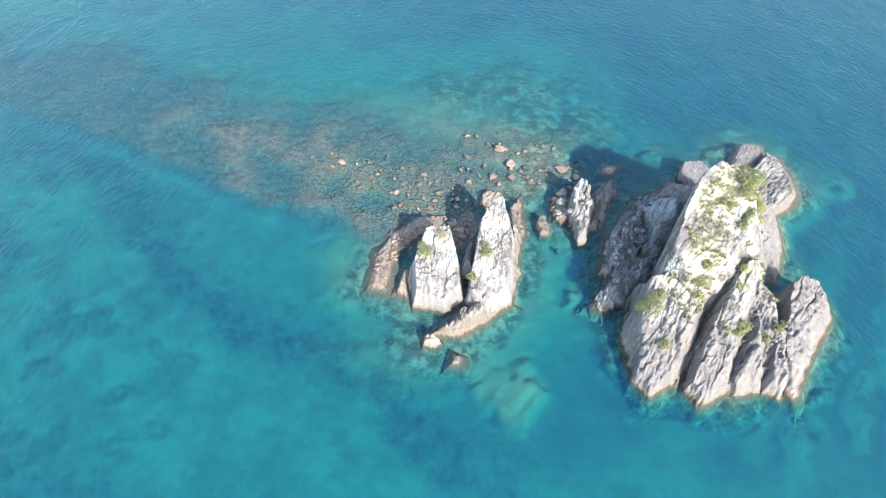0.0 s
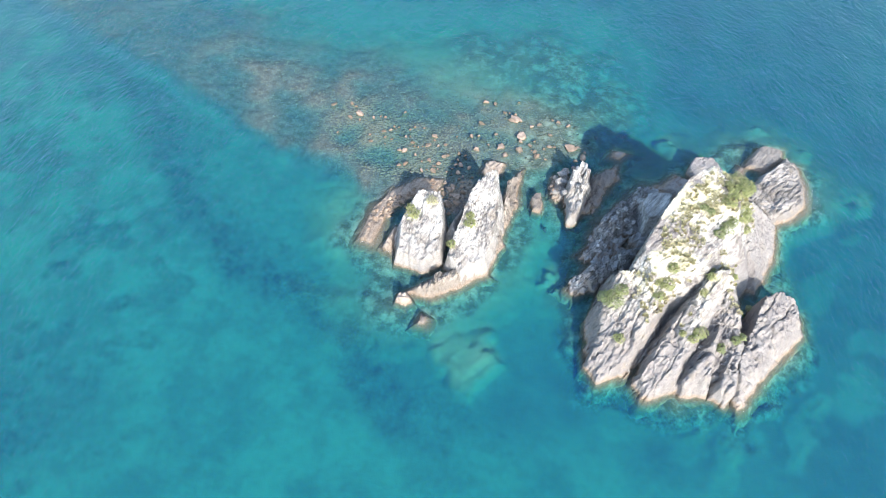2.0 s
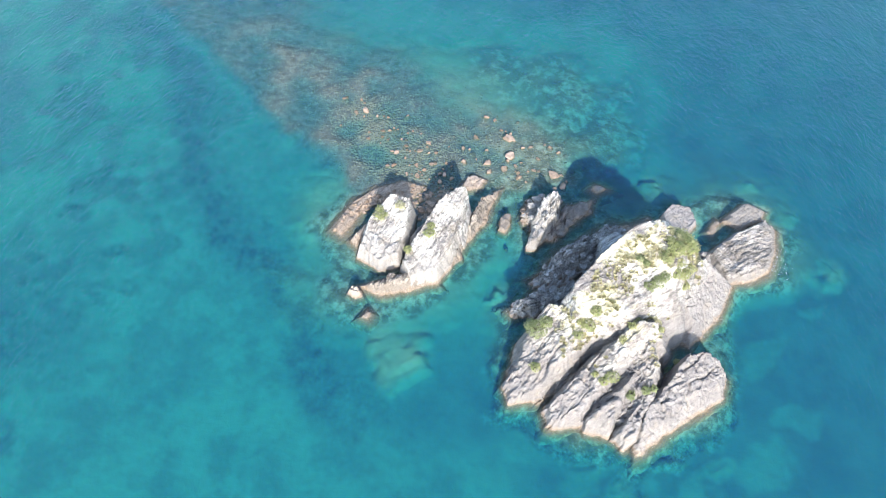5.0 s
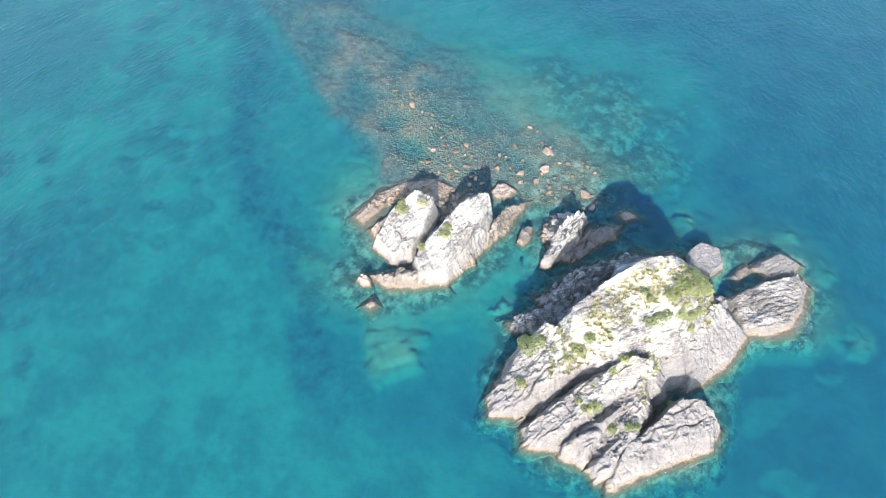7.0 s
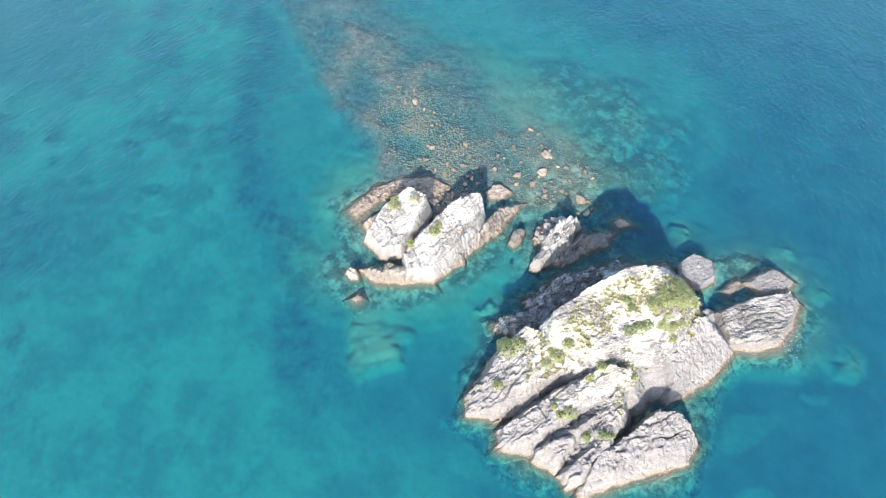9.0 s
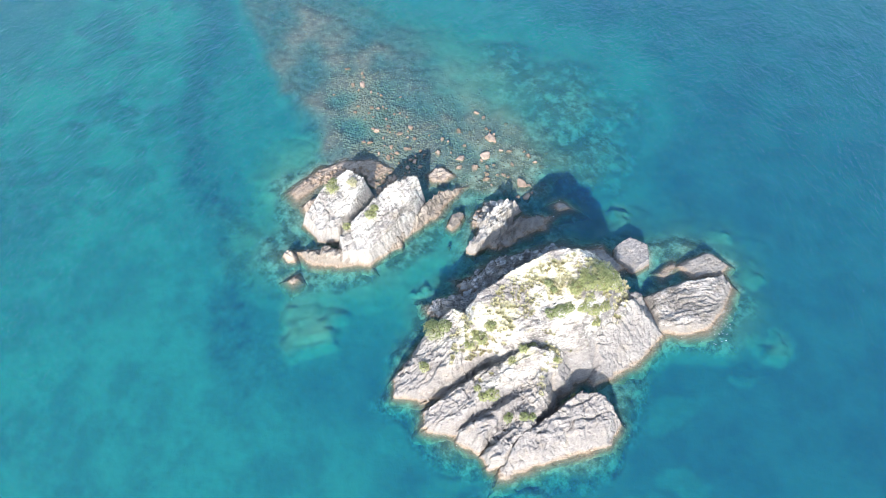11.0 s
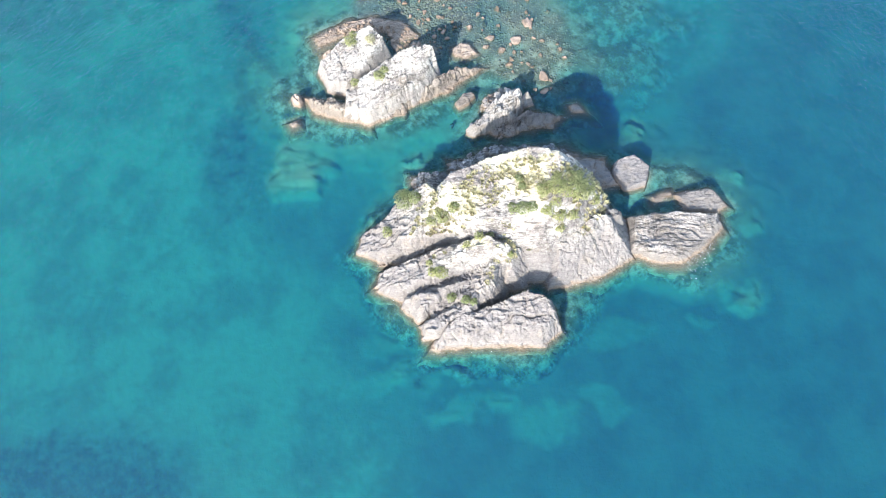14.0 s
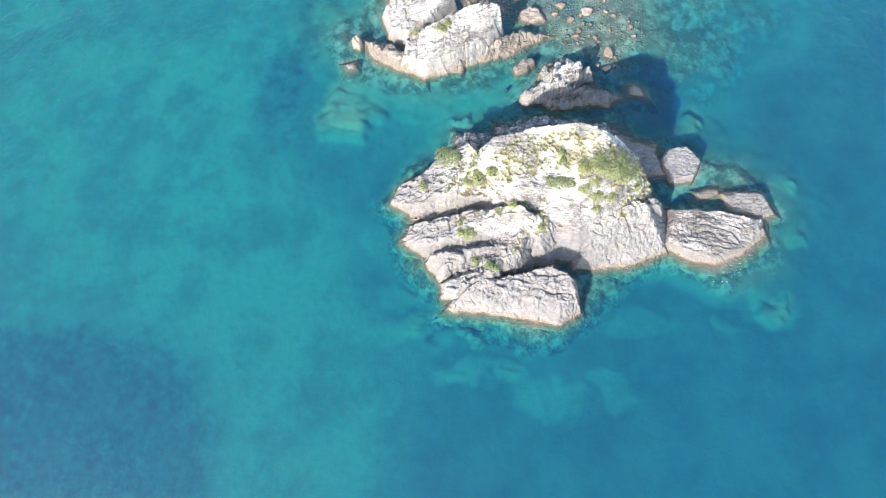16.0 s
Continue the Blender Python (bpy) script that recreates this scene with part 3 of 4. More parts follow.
islet("sea_stack_main", (32, 51), 50, ROCK_MAIN, "large pale bedded rock islet with dry grass and shrubs", [
    ("summit_block", [(22.0, 40.8, 3.8), (32.3, 43.8, 2.4), (37, 50.0, 2.2), (38, 55, 2.2), (37, 61, 2.2), (33.0, 62.5, 6), (27.3, 57.2, 11), (23.2, 49.8, 10), (20.4, 43.2, 2.5)],
     [(26.5, 53.5, 12.3, 0.24, -0.33), (32.2, 53.9, 12.9, -0.81, -1.97), (30.6, 55.6, 12.2, -1.15, 0.0)], 0.5),
    ("west_fin", [(18.6, 42.5, 3.5), (18.8, 36.6, 2.8), (20.1, 34.8, 2.2), (22.8, 36.0, 3.5), (29.5, 45, 2), (26, 49.5, 2), (20.6, 48.2, 5)],
     [(20, 41, 4.2, 0.76, -0.1)]),
    ("middle_fin", [(23.9, 35.4, 2.5), (25.0, 33.9, 2.5), (28.1, 35.1, 3), (35.6, 47, 2.2), (35.5, 52, 2), (29, 49.5, 3), (24.3, 38.3, 3)],
     [(24.9, 38.3, 3.3, 0.56, -0.25)]),
    ("south_fin", [(27.6, 35.9, 3), (28.6, 34.9, 2.5), (31.7, 35.2, 3.5), (32.9, 40, 4), (34.3, 45, 4), (35.5, 49.6, 3), (32.5, 50, 2)],
     [(29.4, 37.9, 3.7, 0.38, -0.2)]),
    ("narrow_fin", [(31.3, 35.2, 3.5), (33.2, 34.4, 3.5), (34.5, 36.0, 3.5), (35.6, 41.2, 3.5), (33.6, 43.0, 3.5), (32.4, 40, 3.5)],
     [(33, 38, 3.1, 0.3, -0.2)]),
    ("fin_root", [(25.2, 37.2, 3), (30, 36.4, 3), (34.6, 36.6, 3), (35.6, 44, 3), (33.5, 48, 3), (28.5, 45, 3)], [(29, 40, 3.0, 0.42, -0.2)], 1.3),
    ("south_east_block", [(33.7, 35.6, 2.5), (34.6, 34.2, 2), (38.4, 39.4, 1.6), (42.0, 43.9, 2), (42.2, 47.2, 3.5), (39.2, 48.4, 4), (36.3, 46.9, 5), (33.6, 38.8, 5)],
     [(34.8, 44.6, 4.8, 0.0, -0.5)], 0.85),
    ("east_apron", [(37.4, 49.2, 2), (40.0, 54.2, 2), (41, 59.5, 1.5), (36.5, 62.5, 2), (32, 58, 2), (33, 50, 2)],
     [(35.9, 56.3, 5.6, -0.54, -1.13)], 0.75),
    ("north_blade", [(33.6, 57.5, 3), (35.4, 55.8, 5), (37.6, 58.6, 4), (38.0, 61.0, 3), (36.2, 62.3, 3), (34, 60.5, 3)],
     [(35.3, 57.5, 5.6, -0.4, -0.1)]),
    ("east_spur", [(36.6, 62.5, 3), (40.2, 59.2, 1.5), (43.0, 61.2, 1.2), (44.8, 63.4, 1.2), (45.3, 66.5, 1.2), (44.7, 70.4, 1.5), (43.2, 71.3, 2.5), (39.7, 67.6, 3)],
     [(40, 64.5, 1.5, -0.08, -0.12)], 0.5, ROCK_SPUR, 1.6),
    ("back_ledge", [(18.5, 48, 1), (24, 49, 1), (28, 60, 1), (27.5, 64, 0.8), (25, 63.5, 0.8), (19.0, 55, 0.8)], [(22, 55, 0.6, 0, 0)], 1.8, ROCK_BACK),
    ("back_ridge", [(16.2, 46.3, 1.5), (17.2, 45.3, 2), (22, 48.6, 2.5), (24.5, 52, 2), (22.5, 52.3, 1.8), (19, 50, 1.8)], [(20, 48.8, 2.1, 0.1, -0.15)], 1.9, ROCK_BACK, 1.5),
    ("back_ridge", [(17.4, 51.0, 1.3), (18.6, 50.2, 2), (21.5, 54, 2.5), (24.3, 57.6, 2.5), (25.6, 61.8, 2), (24.2, 62.8, 1.5), (21, 58.6, 1.8), (18.8, 55, 1.8)], [(20.5, 54.8, 1.9, 0.08, -0.1)], 1.9, ROCK_BACK, 1.3),
    ("leaning_slab", [(23.6, 58.6, 7), (24.4, 54.9, 7), (27.5, 55.5, 4), (28.6, 59.6, 5), (25.2, 60.2, 6)], [(24.1, 57.7, 3.2, 0.25, 0.36)], 0.22, ROCK_BACK),
    ("north_foot", [(26.5, 63, 1.2), (31, 61, 1), (33, 65, 1.2), (29, 66, 1.2)], [(30, 64, 0.6, 0, 0)], 1.0, ROCK_LOW),
], seed=100, rough=0.85)

islet("sea_stack_west", (2, 52), 78, ROCK_WEST, "pale bedded twin rock stack with a few green shrubs", [
    ("west_fin", [(-4.2, 46.2, 3.5), (-0.7, 45.4, 3.5), (1.5, 47.0, 7), (1.3, 51.5, 7), (0.5, 55.2, 6), (-3.2, 54.8, 6), (-4.9, 50, 4)],
     [(-2, 53, 4.4, 0.34, -0.1)], 0.6),
    ("tall_fin", [(1.7, 46.5, 5), (4.0, 44.6, 3), (7.0, 46.6, 4), (8.0, 51, 4), (8.0, 54.8, 6), (7.3, 58.2, 9), (4.5, 57.8, 9), (2.7, 53.5, 7)],
     [(5.0, 56.6, 6.1, 0.34, -0.2)], 0.7),
    ("east_spur", [(6.6, 48.2, 2), (8.8, 51.4, 1.8), (9.0, 57.2, 2.4), (10.2, 64.3, 2.4), (9.6, 64.4, 2.4), (7.6, 61.0, 2.4), (6.6, 56, 2)],
     [(8.3, 56, 1.9, -0.11, -0.25)], 1.2, ROCK_TAN),
    ("south_arm", [(-2.6, 43.6, 2), (-2.0, 42.5, 2), (1.0, 42.3, 1.6), (4.2, 44.3, 1.6), (6.6, 46.5, 2), (4, 48.5, 2), (1, 45.4, 2)],
     [(1, 44, 1.4, 0, 0.12)], 1.0, ROCK_TAN),
    ("gully_block", [(0.9, 50.5, 3), (2.7, 50.0, 3), (3.4, 54.5, 3), (2.4, 55.5, 3)], [(2, 53, 2.4, 0, 0)]),
], seed=300)

islet("reef_ring", (-6, 55), 78, ROCK_REEF, "low brown tidal reef curving round a rock stack", [
    ("reef", [(-9.0, 49.2, 1), (-7.6, 48.6, 1), (-6.4, 53.5, 1), (-6.8, 56.5, 1), (-8.6, 54.5, 1)], [(-7.8, 52, 0.25, 0, 0)]),
    ("reef", [(-8.2, 54.2, 1), (-6.4, 53.8, 1), (-3.8, 57.2, 1), (-4, 59.8, 1), (-6.8, 57.8, 1)], [(-6, 57, 0.3, 0, 0)]),
    ("reef", [(-4.6, 57.4, 1), (-1.2, 57.0, 1), (-0.8, 60.2, 1), (-4, 60, 1)], [(-3, 58.8, 0.25, 0, 0)]),
    ("reef", [(-6.3, 48.2, 1.6), (-5.0, 47.6, 1.6), (-4.4, 51.4, 1.6), (-5.3, 51.6, 1.6)], [(-5.3, 50, 0.9, 0, 0)]),
], "reef", seed=400, rough=0.8)

islet("white_stack", (16, 60), 65, ROCK_WEST, "small white jagged rock with a dark ledge beside it", [
    ("white_slab", [(15.5, 55.2, 5), (16.6, 55.4, 5), (18.4, 60.4, 6), (17.6, 63.4, 7), (15.2, 63.0, 6), (14.9, 59.2, 5)], [(16.6, 61.5, 3.6, 0.42, 0.12)], 1.4),
    ("rubble", [(13.4, 59.6, 2), (14.6, 58.9, 2), (15.5, 62.5, 2), (15.0, 64.4, 2), (13.5, 63, 2)], [(14.3, 61, 0.5, 0, 0)], 1.8),
    ("dark_ledge", [(17.2, 57.4, 2), (18.6, 58.0, 1.5), (21.4, 64.4, 1.5), (21.2, 66.5, 1.5), (18.4, 64.0, 2)], [(19.3, 62, 1.5, 0, 0)], 1.8, ROCK_LOW),
    ("block", [(15.9, 63.4, 3), (17.4, 63.0, 3), (17.9, 64.7, 3), (16.4, 65.4, 3)], [(16.8, 64, 2.2, 0, 0)]),
], seed=500)

for nm, org, lab, blk in (
    ("block_rock", (32.5, 67.2), "squat pale rock block standing in the sea", ("block", [(31.2, 65.2, 6), (34.0, 64.8, 4), (35.1, 67.2, 5), (33.7, 69.3, 7), (31.2, 69.0, 7), (30.4, 66.8, 7)], [(32.5, 67, 1.1, 0.05, -0.1)], 0.4)),
    ("layered_rock", (40, 70), "low layered grey rock off the islet", ("slab", [(37.9, 69.0, 1.5), (40.4, 68.6, 1.8), (43.0, 71.2, 1.6), (43.1, 73.0, 2), (40.0, 73.2, 2)], [(40.4, 70.9, 0.65, 0, -0.06)], 0.5, ROCK_SPUR, 1.8)),
    ("sunken_ledge", (37, 67), "brown rock awash beside a layered rock", ("slab", [(36.6, 66.8, 1.5), (37.4, 66.5, 1.5), (38.0, 69.0, 1.5), (37.4, 69.3, 1.5)], [(37.4, 68, 0.12, 0, 0)])),
    ("corner_rock", (-2, 41), "small brown angular rock standing in the sea", ("block", [(-2.9, 41.0, 3), (-1.8, 40.7, 3), (-1.0, 41.3, 3), (-1.4, 42.2, 3), (-2.7, 42.2, 3)], [(-2, 41.5, 1.1, 0, 0)])),
    ("awash_rock", (0.7, 39.3), "dark rock just breaking the surface", ("block", [(0.2, 38.9, 1.8), (1.0, 38.8, 1.8), (1.2, 39.6, 1.8), (0.5, 39.9, 1.8)], [(0.7, 39.3, 0.25, 0, 0)])),
    ("tan_slab", (4.5, 63.4), "flat tan rock slab behind a stack", ("slab", [(3.8, 62.4, 1.5), (5.0, 61.7, 1.5), (6.6, 62.6, 1.5), (6.7, 64.5, 1.2), (4.5, 64.6, 1.2)], [(5.2, 63.2, 0.45, 0, -0.06)], 0.8, ROCK_REEF)),
    ("loaf_rock", (11.5, 58.2), "oblong tan boulder standing in shallow water", ("block", [(11.0, 57.0, 6), (12.1, 56.9, 6), (12.4, 58.2, 7), (12.0, 59.7, 6), (11.1, 59.6, 6), (10.8, 58.2, 7)], [(11.5, 58.2, 0.75, 0.06, 0)], 0.6, ROCK_TAN)),
    ("low_rock", (21.6, 68.4), "low brown rock in the islet's shade", ("slab", [(20.6, 68.0, 1.5), (21.8, 67.6, 1.5), (22.6, 69.0, 1.5), (21.2, 69.2, 1.5)], [(21.6, 68.4, 0.5, 0, 0)])),
):
    islet(nm, org, 60, ROCK_MAIN if nm == "block_rock" else ROCK_REEF if nm in ("loaf_rock", "tan_slab", "corner_rock") else ROCK_LOW, lab, [blk], "rock", seed=600 + int(org[0] * 3), rough=0.7, step=0.11)


# ---------------------------------------------------------------- the water's surface, over rocks and sea floor
X0, Y0, CELL = -100.0, -25.0, 0.3
RELIEF = np.full((600, 740), -9.0)
for vs in SURFACES:
    ix, iy = ((vs[:, 0] - X0) / CELL).astype(int), ((vs[:, 1] - Y0) / CELL).astype(int)
    np.maximum.at(RELIEF, (iy, ix), vs[:, 2])


def relief(x, y):
    """The height of the rocks at a place."""
    ix = np.clip(((np.asarray(x) - X0) / CELL).astype(int), 0, RELIEF.shape[1] - 1)
    iy = np.clip(((np.asarray(y) - Y0) / CELL).astype(int), 0, RELIEF.shape[0] - 1)
    return RELIEF[iy, ix]


column = np.clip(-np.maximum(BED, relief(GX, GY)) / APPARENT, 0.05, 12)
for _ in range(2):
    column[1:-1, 1:-1] = (column[1:-1, 1:-1] * 2 + column[:-2, 1:-1] + column[2:, 1:-1] + column[1:-1, :-2] + column[1:-1, 2:]) / 6
me = mesh_from("water", np.stack([GX, GY, 0 * GX], -1).reshape(-1, 3), QUADS, WATER)
me.attributes.new("column", "FLOAT", "POINT").data.foreach_set("value", column.astype(np.float32).ravel())
water = tagged(new("water", me), "clear turquoise sea with small ripples", "sea", kind="structure")
water.visible_shadow = False


# ---------------------------------------------------------------- boulders and cobbles on the reef
def stone_mesh(name, seed, detail, mat):
    """One worn, facetted stone about two metres across."""
    rng = random.Random(seed)
    bm = bmesh.new()
    bmesh.ops.create_icosphere(bm, subdivisions=detail, radius=1.0)
    cuts = [(Vector((rng.gauss(0, 1), rng.gauss(0, 1), rng.gauss(0, 1))).normalized(), rng.uniform(0.38, 0.8)) for _ in range(14)]
    sx, sy, sz = rng.uniform(0.8, 1.25), rng.uniform(0.7, 1.0), rng.uniform(0.5, 0.8)
    for v in bm.verts:
        for d, far in cuts:
            over = v.co.dot(d) - far
            if over > 0:
                v.co -= d * over * 0.85
        v.co += v.co.normalized() * 0.22 * noise.noise(v.co * 2.6 + Vector((seed, 0, 0)))
        v.co = Vector((v.co.x * sx, v.co.y * sy, v.co.z * sz))
    me = bpy.data.meshes.new(name)
    bm.to_mesh(me)
    bm.free()
    me.materials.append(mat)
    return me


def bed_at(x, y):
    return float(seabed_fields(np.array([x], float), np.array([y], float))[0][0])


rng = random.Random(11)
BOULDERS = [stone_mesh("boulder", s, 3, STONE) for s in range(7)]
big = [(2.7, 66.5, 0.75), (9.8, 68.4, 0.6), (10.6, 72.6, 0.45), (5.0, 69.6, 0.6), (4.2, 72.2, 0.5), (3.4, 68.4, 0.55), (17.4, 70.6, 0.6), (10.9, 66.6, 0.7), (12.4, 68.6, 0.55), (17.0, 67.3, 0.8), (5.9, 67.5, 0.75), (8.5, 67.2, 0.8), (8.4, 70.0, 1.0), (7.2, 73.0, 1.15), (13.2, 73.5, 0.65), (12.2, 70.8, 0.5), (15.3, 68.8, 0.85),
       (16.0, 66.4, 0.7), (14.2, 66.2, 0.6), (2.8, 71.4, 0.65), (0.6, 70.0, 0.5), (-8.3, 71.8, 0.75), (-14.6, 70.5, 0.8), (-18.6, 71.7, 0.6),
       (-10.4, 67.7, 0.55), (-8.5, 68.4, 0.7), (-3.9, 66.0, 0.6), (13.0, 55.0, 0.4), (6.6, 66.0, 0.7), (-15.6, 69.6, 0.6), (-1.2, 56.6, 0.8), (0.6, 56.2, 0.6), (1.4, 57.6, 0.7), (-0.3, 58.0, 0.6)]
for _ in range(26):
    big.append((rng.gauss(-0.4, 1.7), rng.gauss(61.0, 2.0), rng.uniform(0.22, 0.48)))
for _ in range(112):
    k = rng.random()
    if k < 0.72:
        s = rng.random() ** 1.4
        big.append((1.5 - 17 * s + rng.gauss(0, 3.0), 61 + 10.5 * s + rng.gauss(0, 2.4), 0.18 + 0.32 * rng.random() ** 1.6))
    else:
        big.append((rng.uniform(-3, 19), rng.uniform(63.5, 77), rng.uniform(0.2, 0.5)))
nook = [(0.2, 55.6, 0.6), (0.9, 54.8, 0.5), (-0.6, 57.2, 0.5), (1.6, 56.6, 0.65), (0.7, 58.8, 0.45), (2.2, 58.4, 0.5), (13.6, 60.2, 0.5), (13.9, 62.2, 0.45), (13.3, 61.2, 0.4), (14.2, 63.6, 0.5)]
chunks = [(14.0, 61.6, 0.75), (14.6, 60.3, 0.6), (13.5, 62.6, 0.55), (14.9, 64.2, 0.7), (13.7, 60.0, 0.5), (14.5, 63.0, 0.65), (15.8, 65.2, 0.75), (14.9, 59.0, 0.45), (13.0, 61.2, 0.45)]
for _ in range(30):
    nook.append((rng.gauss(0.2, 1.2), rng.gauss(57.6, 1.4), rng.uniform(0.22, 0.5)))
for _ in range(50):
    s = rng.random()
    nook.append((-8.1 + 6.6 * s ** 1.6 + rng.gauss(0, 0.5), 49.5 + 9.3 * s ** 0.7 + rng.gauss(0, 0.5), rng.uniform(0.18, 0.42)))
for x, y, r in nook:
    z = float(relief(x, y))
    if z > 1.3 or z < -1.0:
        z = bed_at(x, y)
    ob = new("boulder", BOULDERS[int(x * 7) % 7])
    ob.matrix_world = pose(x, y, z + 0.3 * r, 0, 0, rng.uniform(0, 360)) @ Matrix.Scale(r, 4)
    tagged(ob, "tan boulder lying on the tidal reef by a stack", "boulder", "boulders by the stacks")
CHUNKS = [stone_mesh("boulder", s, 3, ROCK_WEST) for s in range(60, 64)]
for n, (x, y, r) in enumerate(chunks):
    ob = new("boulder", CHUNKS[n % 4])
    ob.matrix_world = pose(x, y, max(float(relief(x, y)), -0.4) + 0.35 * r, 0, 0, rng.uniform(0, 360)) @ Matrix.Scale(r, 4)
    tagged(ob, "pale angular boulder piled against a small white stack", "boulder", "boulders by the stacks")
RUBBLE = [stone_mesh("boulder", s, 3, ROCK_BACK) for s in range(70, 75)]
for n in range(45):
    s = rng.random()
    x, y, r = 18.6 + 6.4 * s + rng.gauss(0, 1.0), 50.0 + 10.5 * s + rng.gauss(0, 1.2), 0.2 + 0.5 * rng.random() ** 2
    if -0.3 < relief(x, y) < 3.0:
        ob = new("boulder", RUBBLE[n % 5])
        ob.matrix_world = pose(x, y, float(relief(x, y)) + 0.25 * r, 0, 0, rng.uniform(0, 360)) @ Matrix.Scale(r, 4)
        tagged(ob, "grey angular boulder fallen below the islet's cliff", "boulder", "fallen boulders")
n_made = 0
for x, y, r in big:
    if n_made > 33 and relief(x, y) > -0.4:
        continue
    ob = new("boulder", BOULDERS[n_made % 7])
    foot = bed_at(x, y) - 0.1
    tall = max((0.05 + 0.2 * rng.random() - foot) / 1.15, 0.7 * r) if n_made > 33 and foot > -0.55 else 0.7 * r if n_made > 33 else max((0.22 * r - foot) / 1.4, 0.62 * r)
    ob.matrix_world = pose(x, y, foot + 0.62 * tall, 0, 0, rng.uniform(0, 360)) @ Matrix.Diagonal((1.12 * r, 1.12 * r, tall, 1))
    tagged(ob, "tan weathered boulder on the shallow stony reef", "boulder", "boulders on the reef")
    n_made += 1


def scatter(name, shapes, places, mat, label, category):
    """Many small copies of a few meshes, joined into one."""
    vs, fs, count = [], [], 0
    for k, (x, y, z, r, turn) in enumerate(places):
        v, f = shapes[k % len(shapes)]
        c, s = math.cos(turn) * r, math.sin(turn) * r
        vs.append(np.stack([v[:, 0] * c - v[:, 1] * s + x, v[:, 0] * s + v[:, 1] * c + y, v[:, 2] * r + z], -1))
        fs.append(f + count)
        count += len(v)
    me = mesh_from(name, np.concatenate(vs), np.concatenate(fs), mat)
    return tagged(new(name, me), label, category, kind="stuff")


def arrays(me):
    return np.array([v.co[:] for v in me.vertices]) * (1, 1, 0.6), np.array([p.vertices[:] for p in me.polygons])


places = []
while len(places) < 12000:
    s = rng.random() ** 1.3
    k = rng.random()
    if k < 0.45:
        x, y = 1.5 - 17 * s + rng.gauss(0, 2.8), 58.5 + 12 * s + rng.gauss(0, 2.5)
    elif k < 0.75:
        x, y = rng.gauss(4, 9), rng.gauss(70, 4.5)
    else:
        x, y = 2 - 55 * s + rng.gauss(0, 6), 64 + 24 * s + rng.gauss(0, 5)
    if relief(x, y) > -0.5:
        continue
    r = (0.10 + 0.27 * rng.random() ** 2) if k < 0.45 else 0.07 + 0.24 * rng.random() ** 2.5
    places.append((x, y, 0.0, r, rng.uniform(0, 6.28)))
zs, share = seabed_fields(np.array([p[0] for p in places]), np.array([p[1] for p in places]))[:2]
places = [(x, y, float(z) + 0.1 * r, r, a) for (x, y, _, r, a), z, s in zip(places, zs, share) if s > 0.4]
scatter("cobbles", [arrays(stone_mesh("cobble", 40 + s, 1, COBBLE)) for s in range(6)], places, COBBLE, "brown cobbles strewn over the shallow reef", "cobbles")


# ---------------------------------------------------------------- plants
def leaf_cloud(lobes, count, size, seed):
    """Leaves as small bent blades over uneven lobes (x, y, z, radius, height)."""
    g = np.random.default_rng(seed)
    vs, fs = [], []
    for x, y, z, r, hgt in lobes:
        n = int(count * r * r) + 60
        d = g.normal(size=(n, 3))
        d[:, 2] = np.abs(d[:, 2]) * 0.9 + 0.02
        d /= np.linalg.norm(d, axis=1)[:, None]
        rad = 0.62 + 0.38 * g.random(n) ** 0.5 + 0.30 * fbm(d[:, 0] * 2.2 + x, d[:, 1] * 2.2 + y, d[:, 2] * 2.2, 2, seed)
        p = d * rad[:, None] * (r, r, hgt) + (x, y, z)
        face = d + (0, 0, 0.9) + 0.55 * g.normal(size=(n, 3))
        along = np.cross(face, g.normal(size=(n, 3)))
        along /= np.linalg.norm(along, axis=1)[:, None] + 1e-9
        side = np.cross(face, along)
        side /= np.linalg.norm(side, axis=1)[:, None] + 1e-9
        ln = size * (0.6 + 0.8 * g.random(n))[:, None]
        up = np.cross(side, along)
        quad = np.stack([p, p + along * ln * 0.5 + side * ln * 0.32 - up * ln * 0.06, p + along * ln, p + along * ln * 0.5 - side * ln * 0.32 - up * ln * 0.06], 1)
        base = 4 * sum(len(f) for f in fs)
        fs.append(base + np.arange(4 * n).reshape(n, 4))
        vs.append(quad.reshape(-1, 3))
    return np.concatenate(vs), np.concatenate(fs)


def stem_mesh(x, y, z, r, hgt, seed):
    """Short forked stems."""
    g = random.Random(seed)
    bm = bmesh.new()
    for _ in range(5):
        a, lean = g.uniform(0, 6.28), g.uniform(0.2, 0.7) * r
        top = Vector((math.cos(a) * lean, math.sin(a) * lean, hgt * g.uniform(0.6, 0.9)))
        m = Matrix.Translation(Vector((x, y, z)) + top / 2 - Vector((0, 0, 0.15))) @ top.to_track_quat("Z", "Y").to_matrix().to_4x4()
        bmesh.ops.create_cone(bm, cap_ends=True, segments=6, radius1=0.06, radius2=0.02, depth=top.length + 0.3, matrix=m)
    me = bpy.data.meshes.new("stem")
    bm.to_mesh(me)
    bm.free()
    me.materials.append(BARK)
    return me


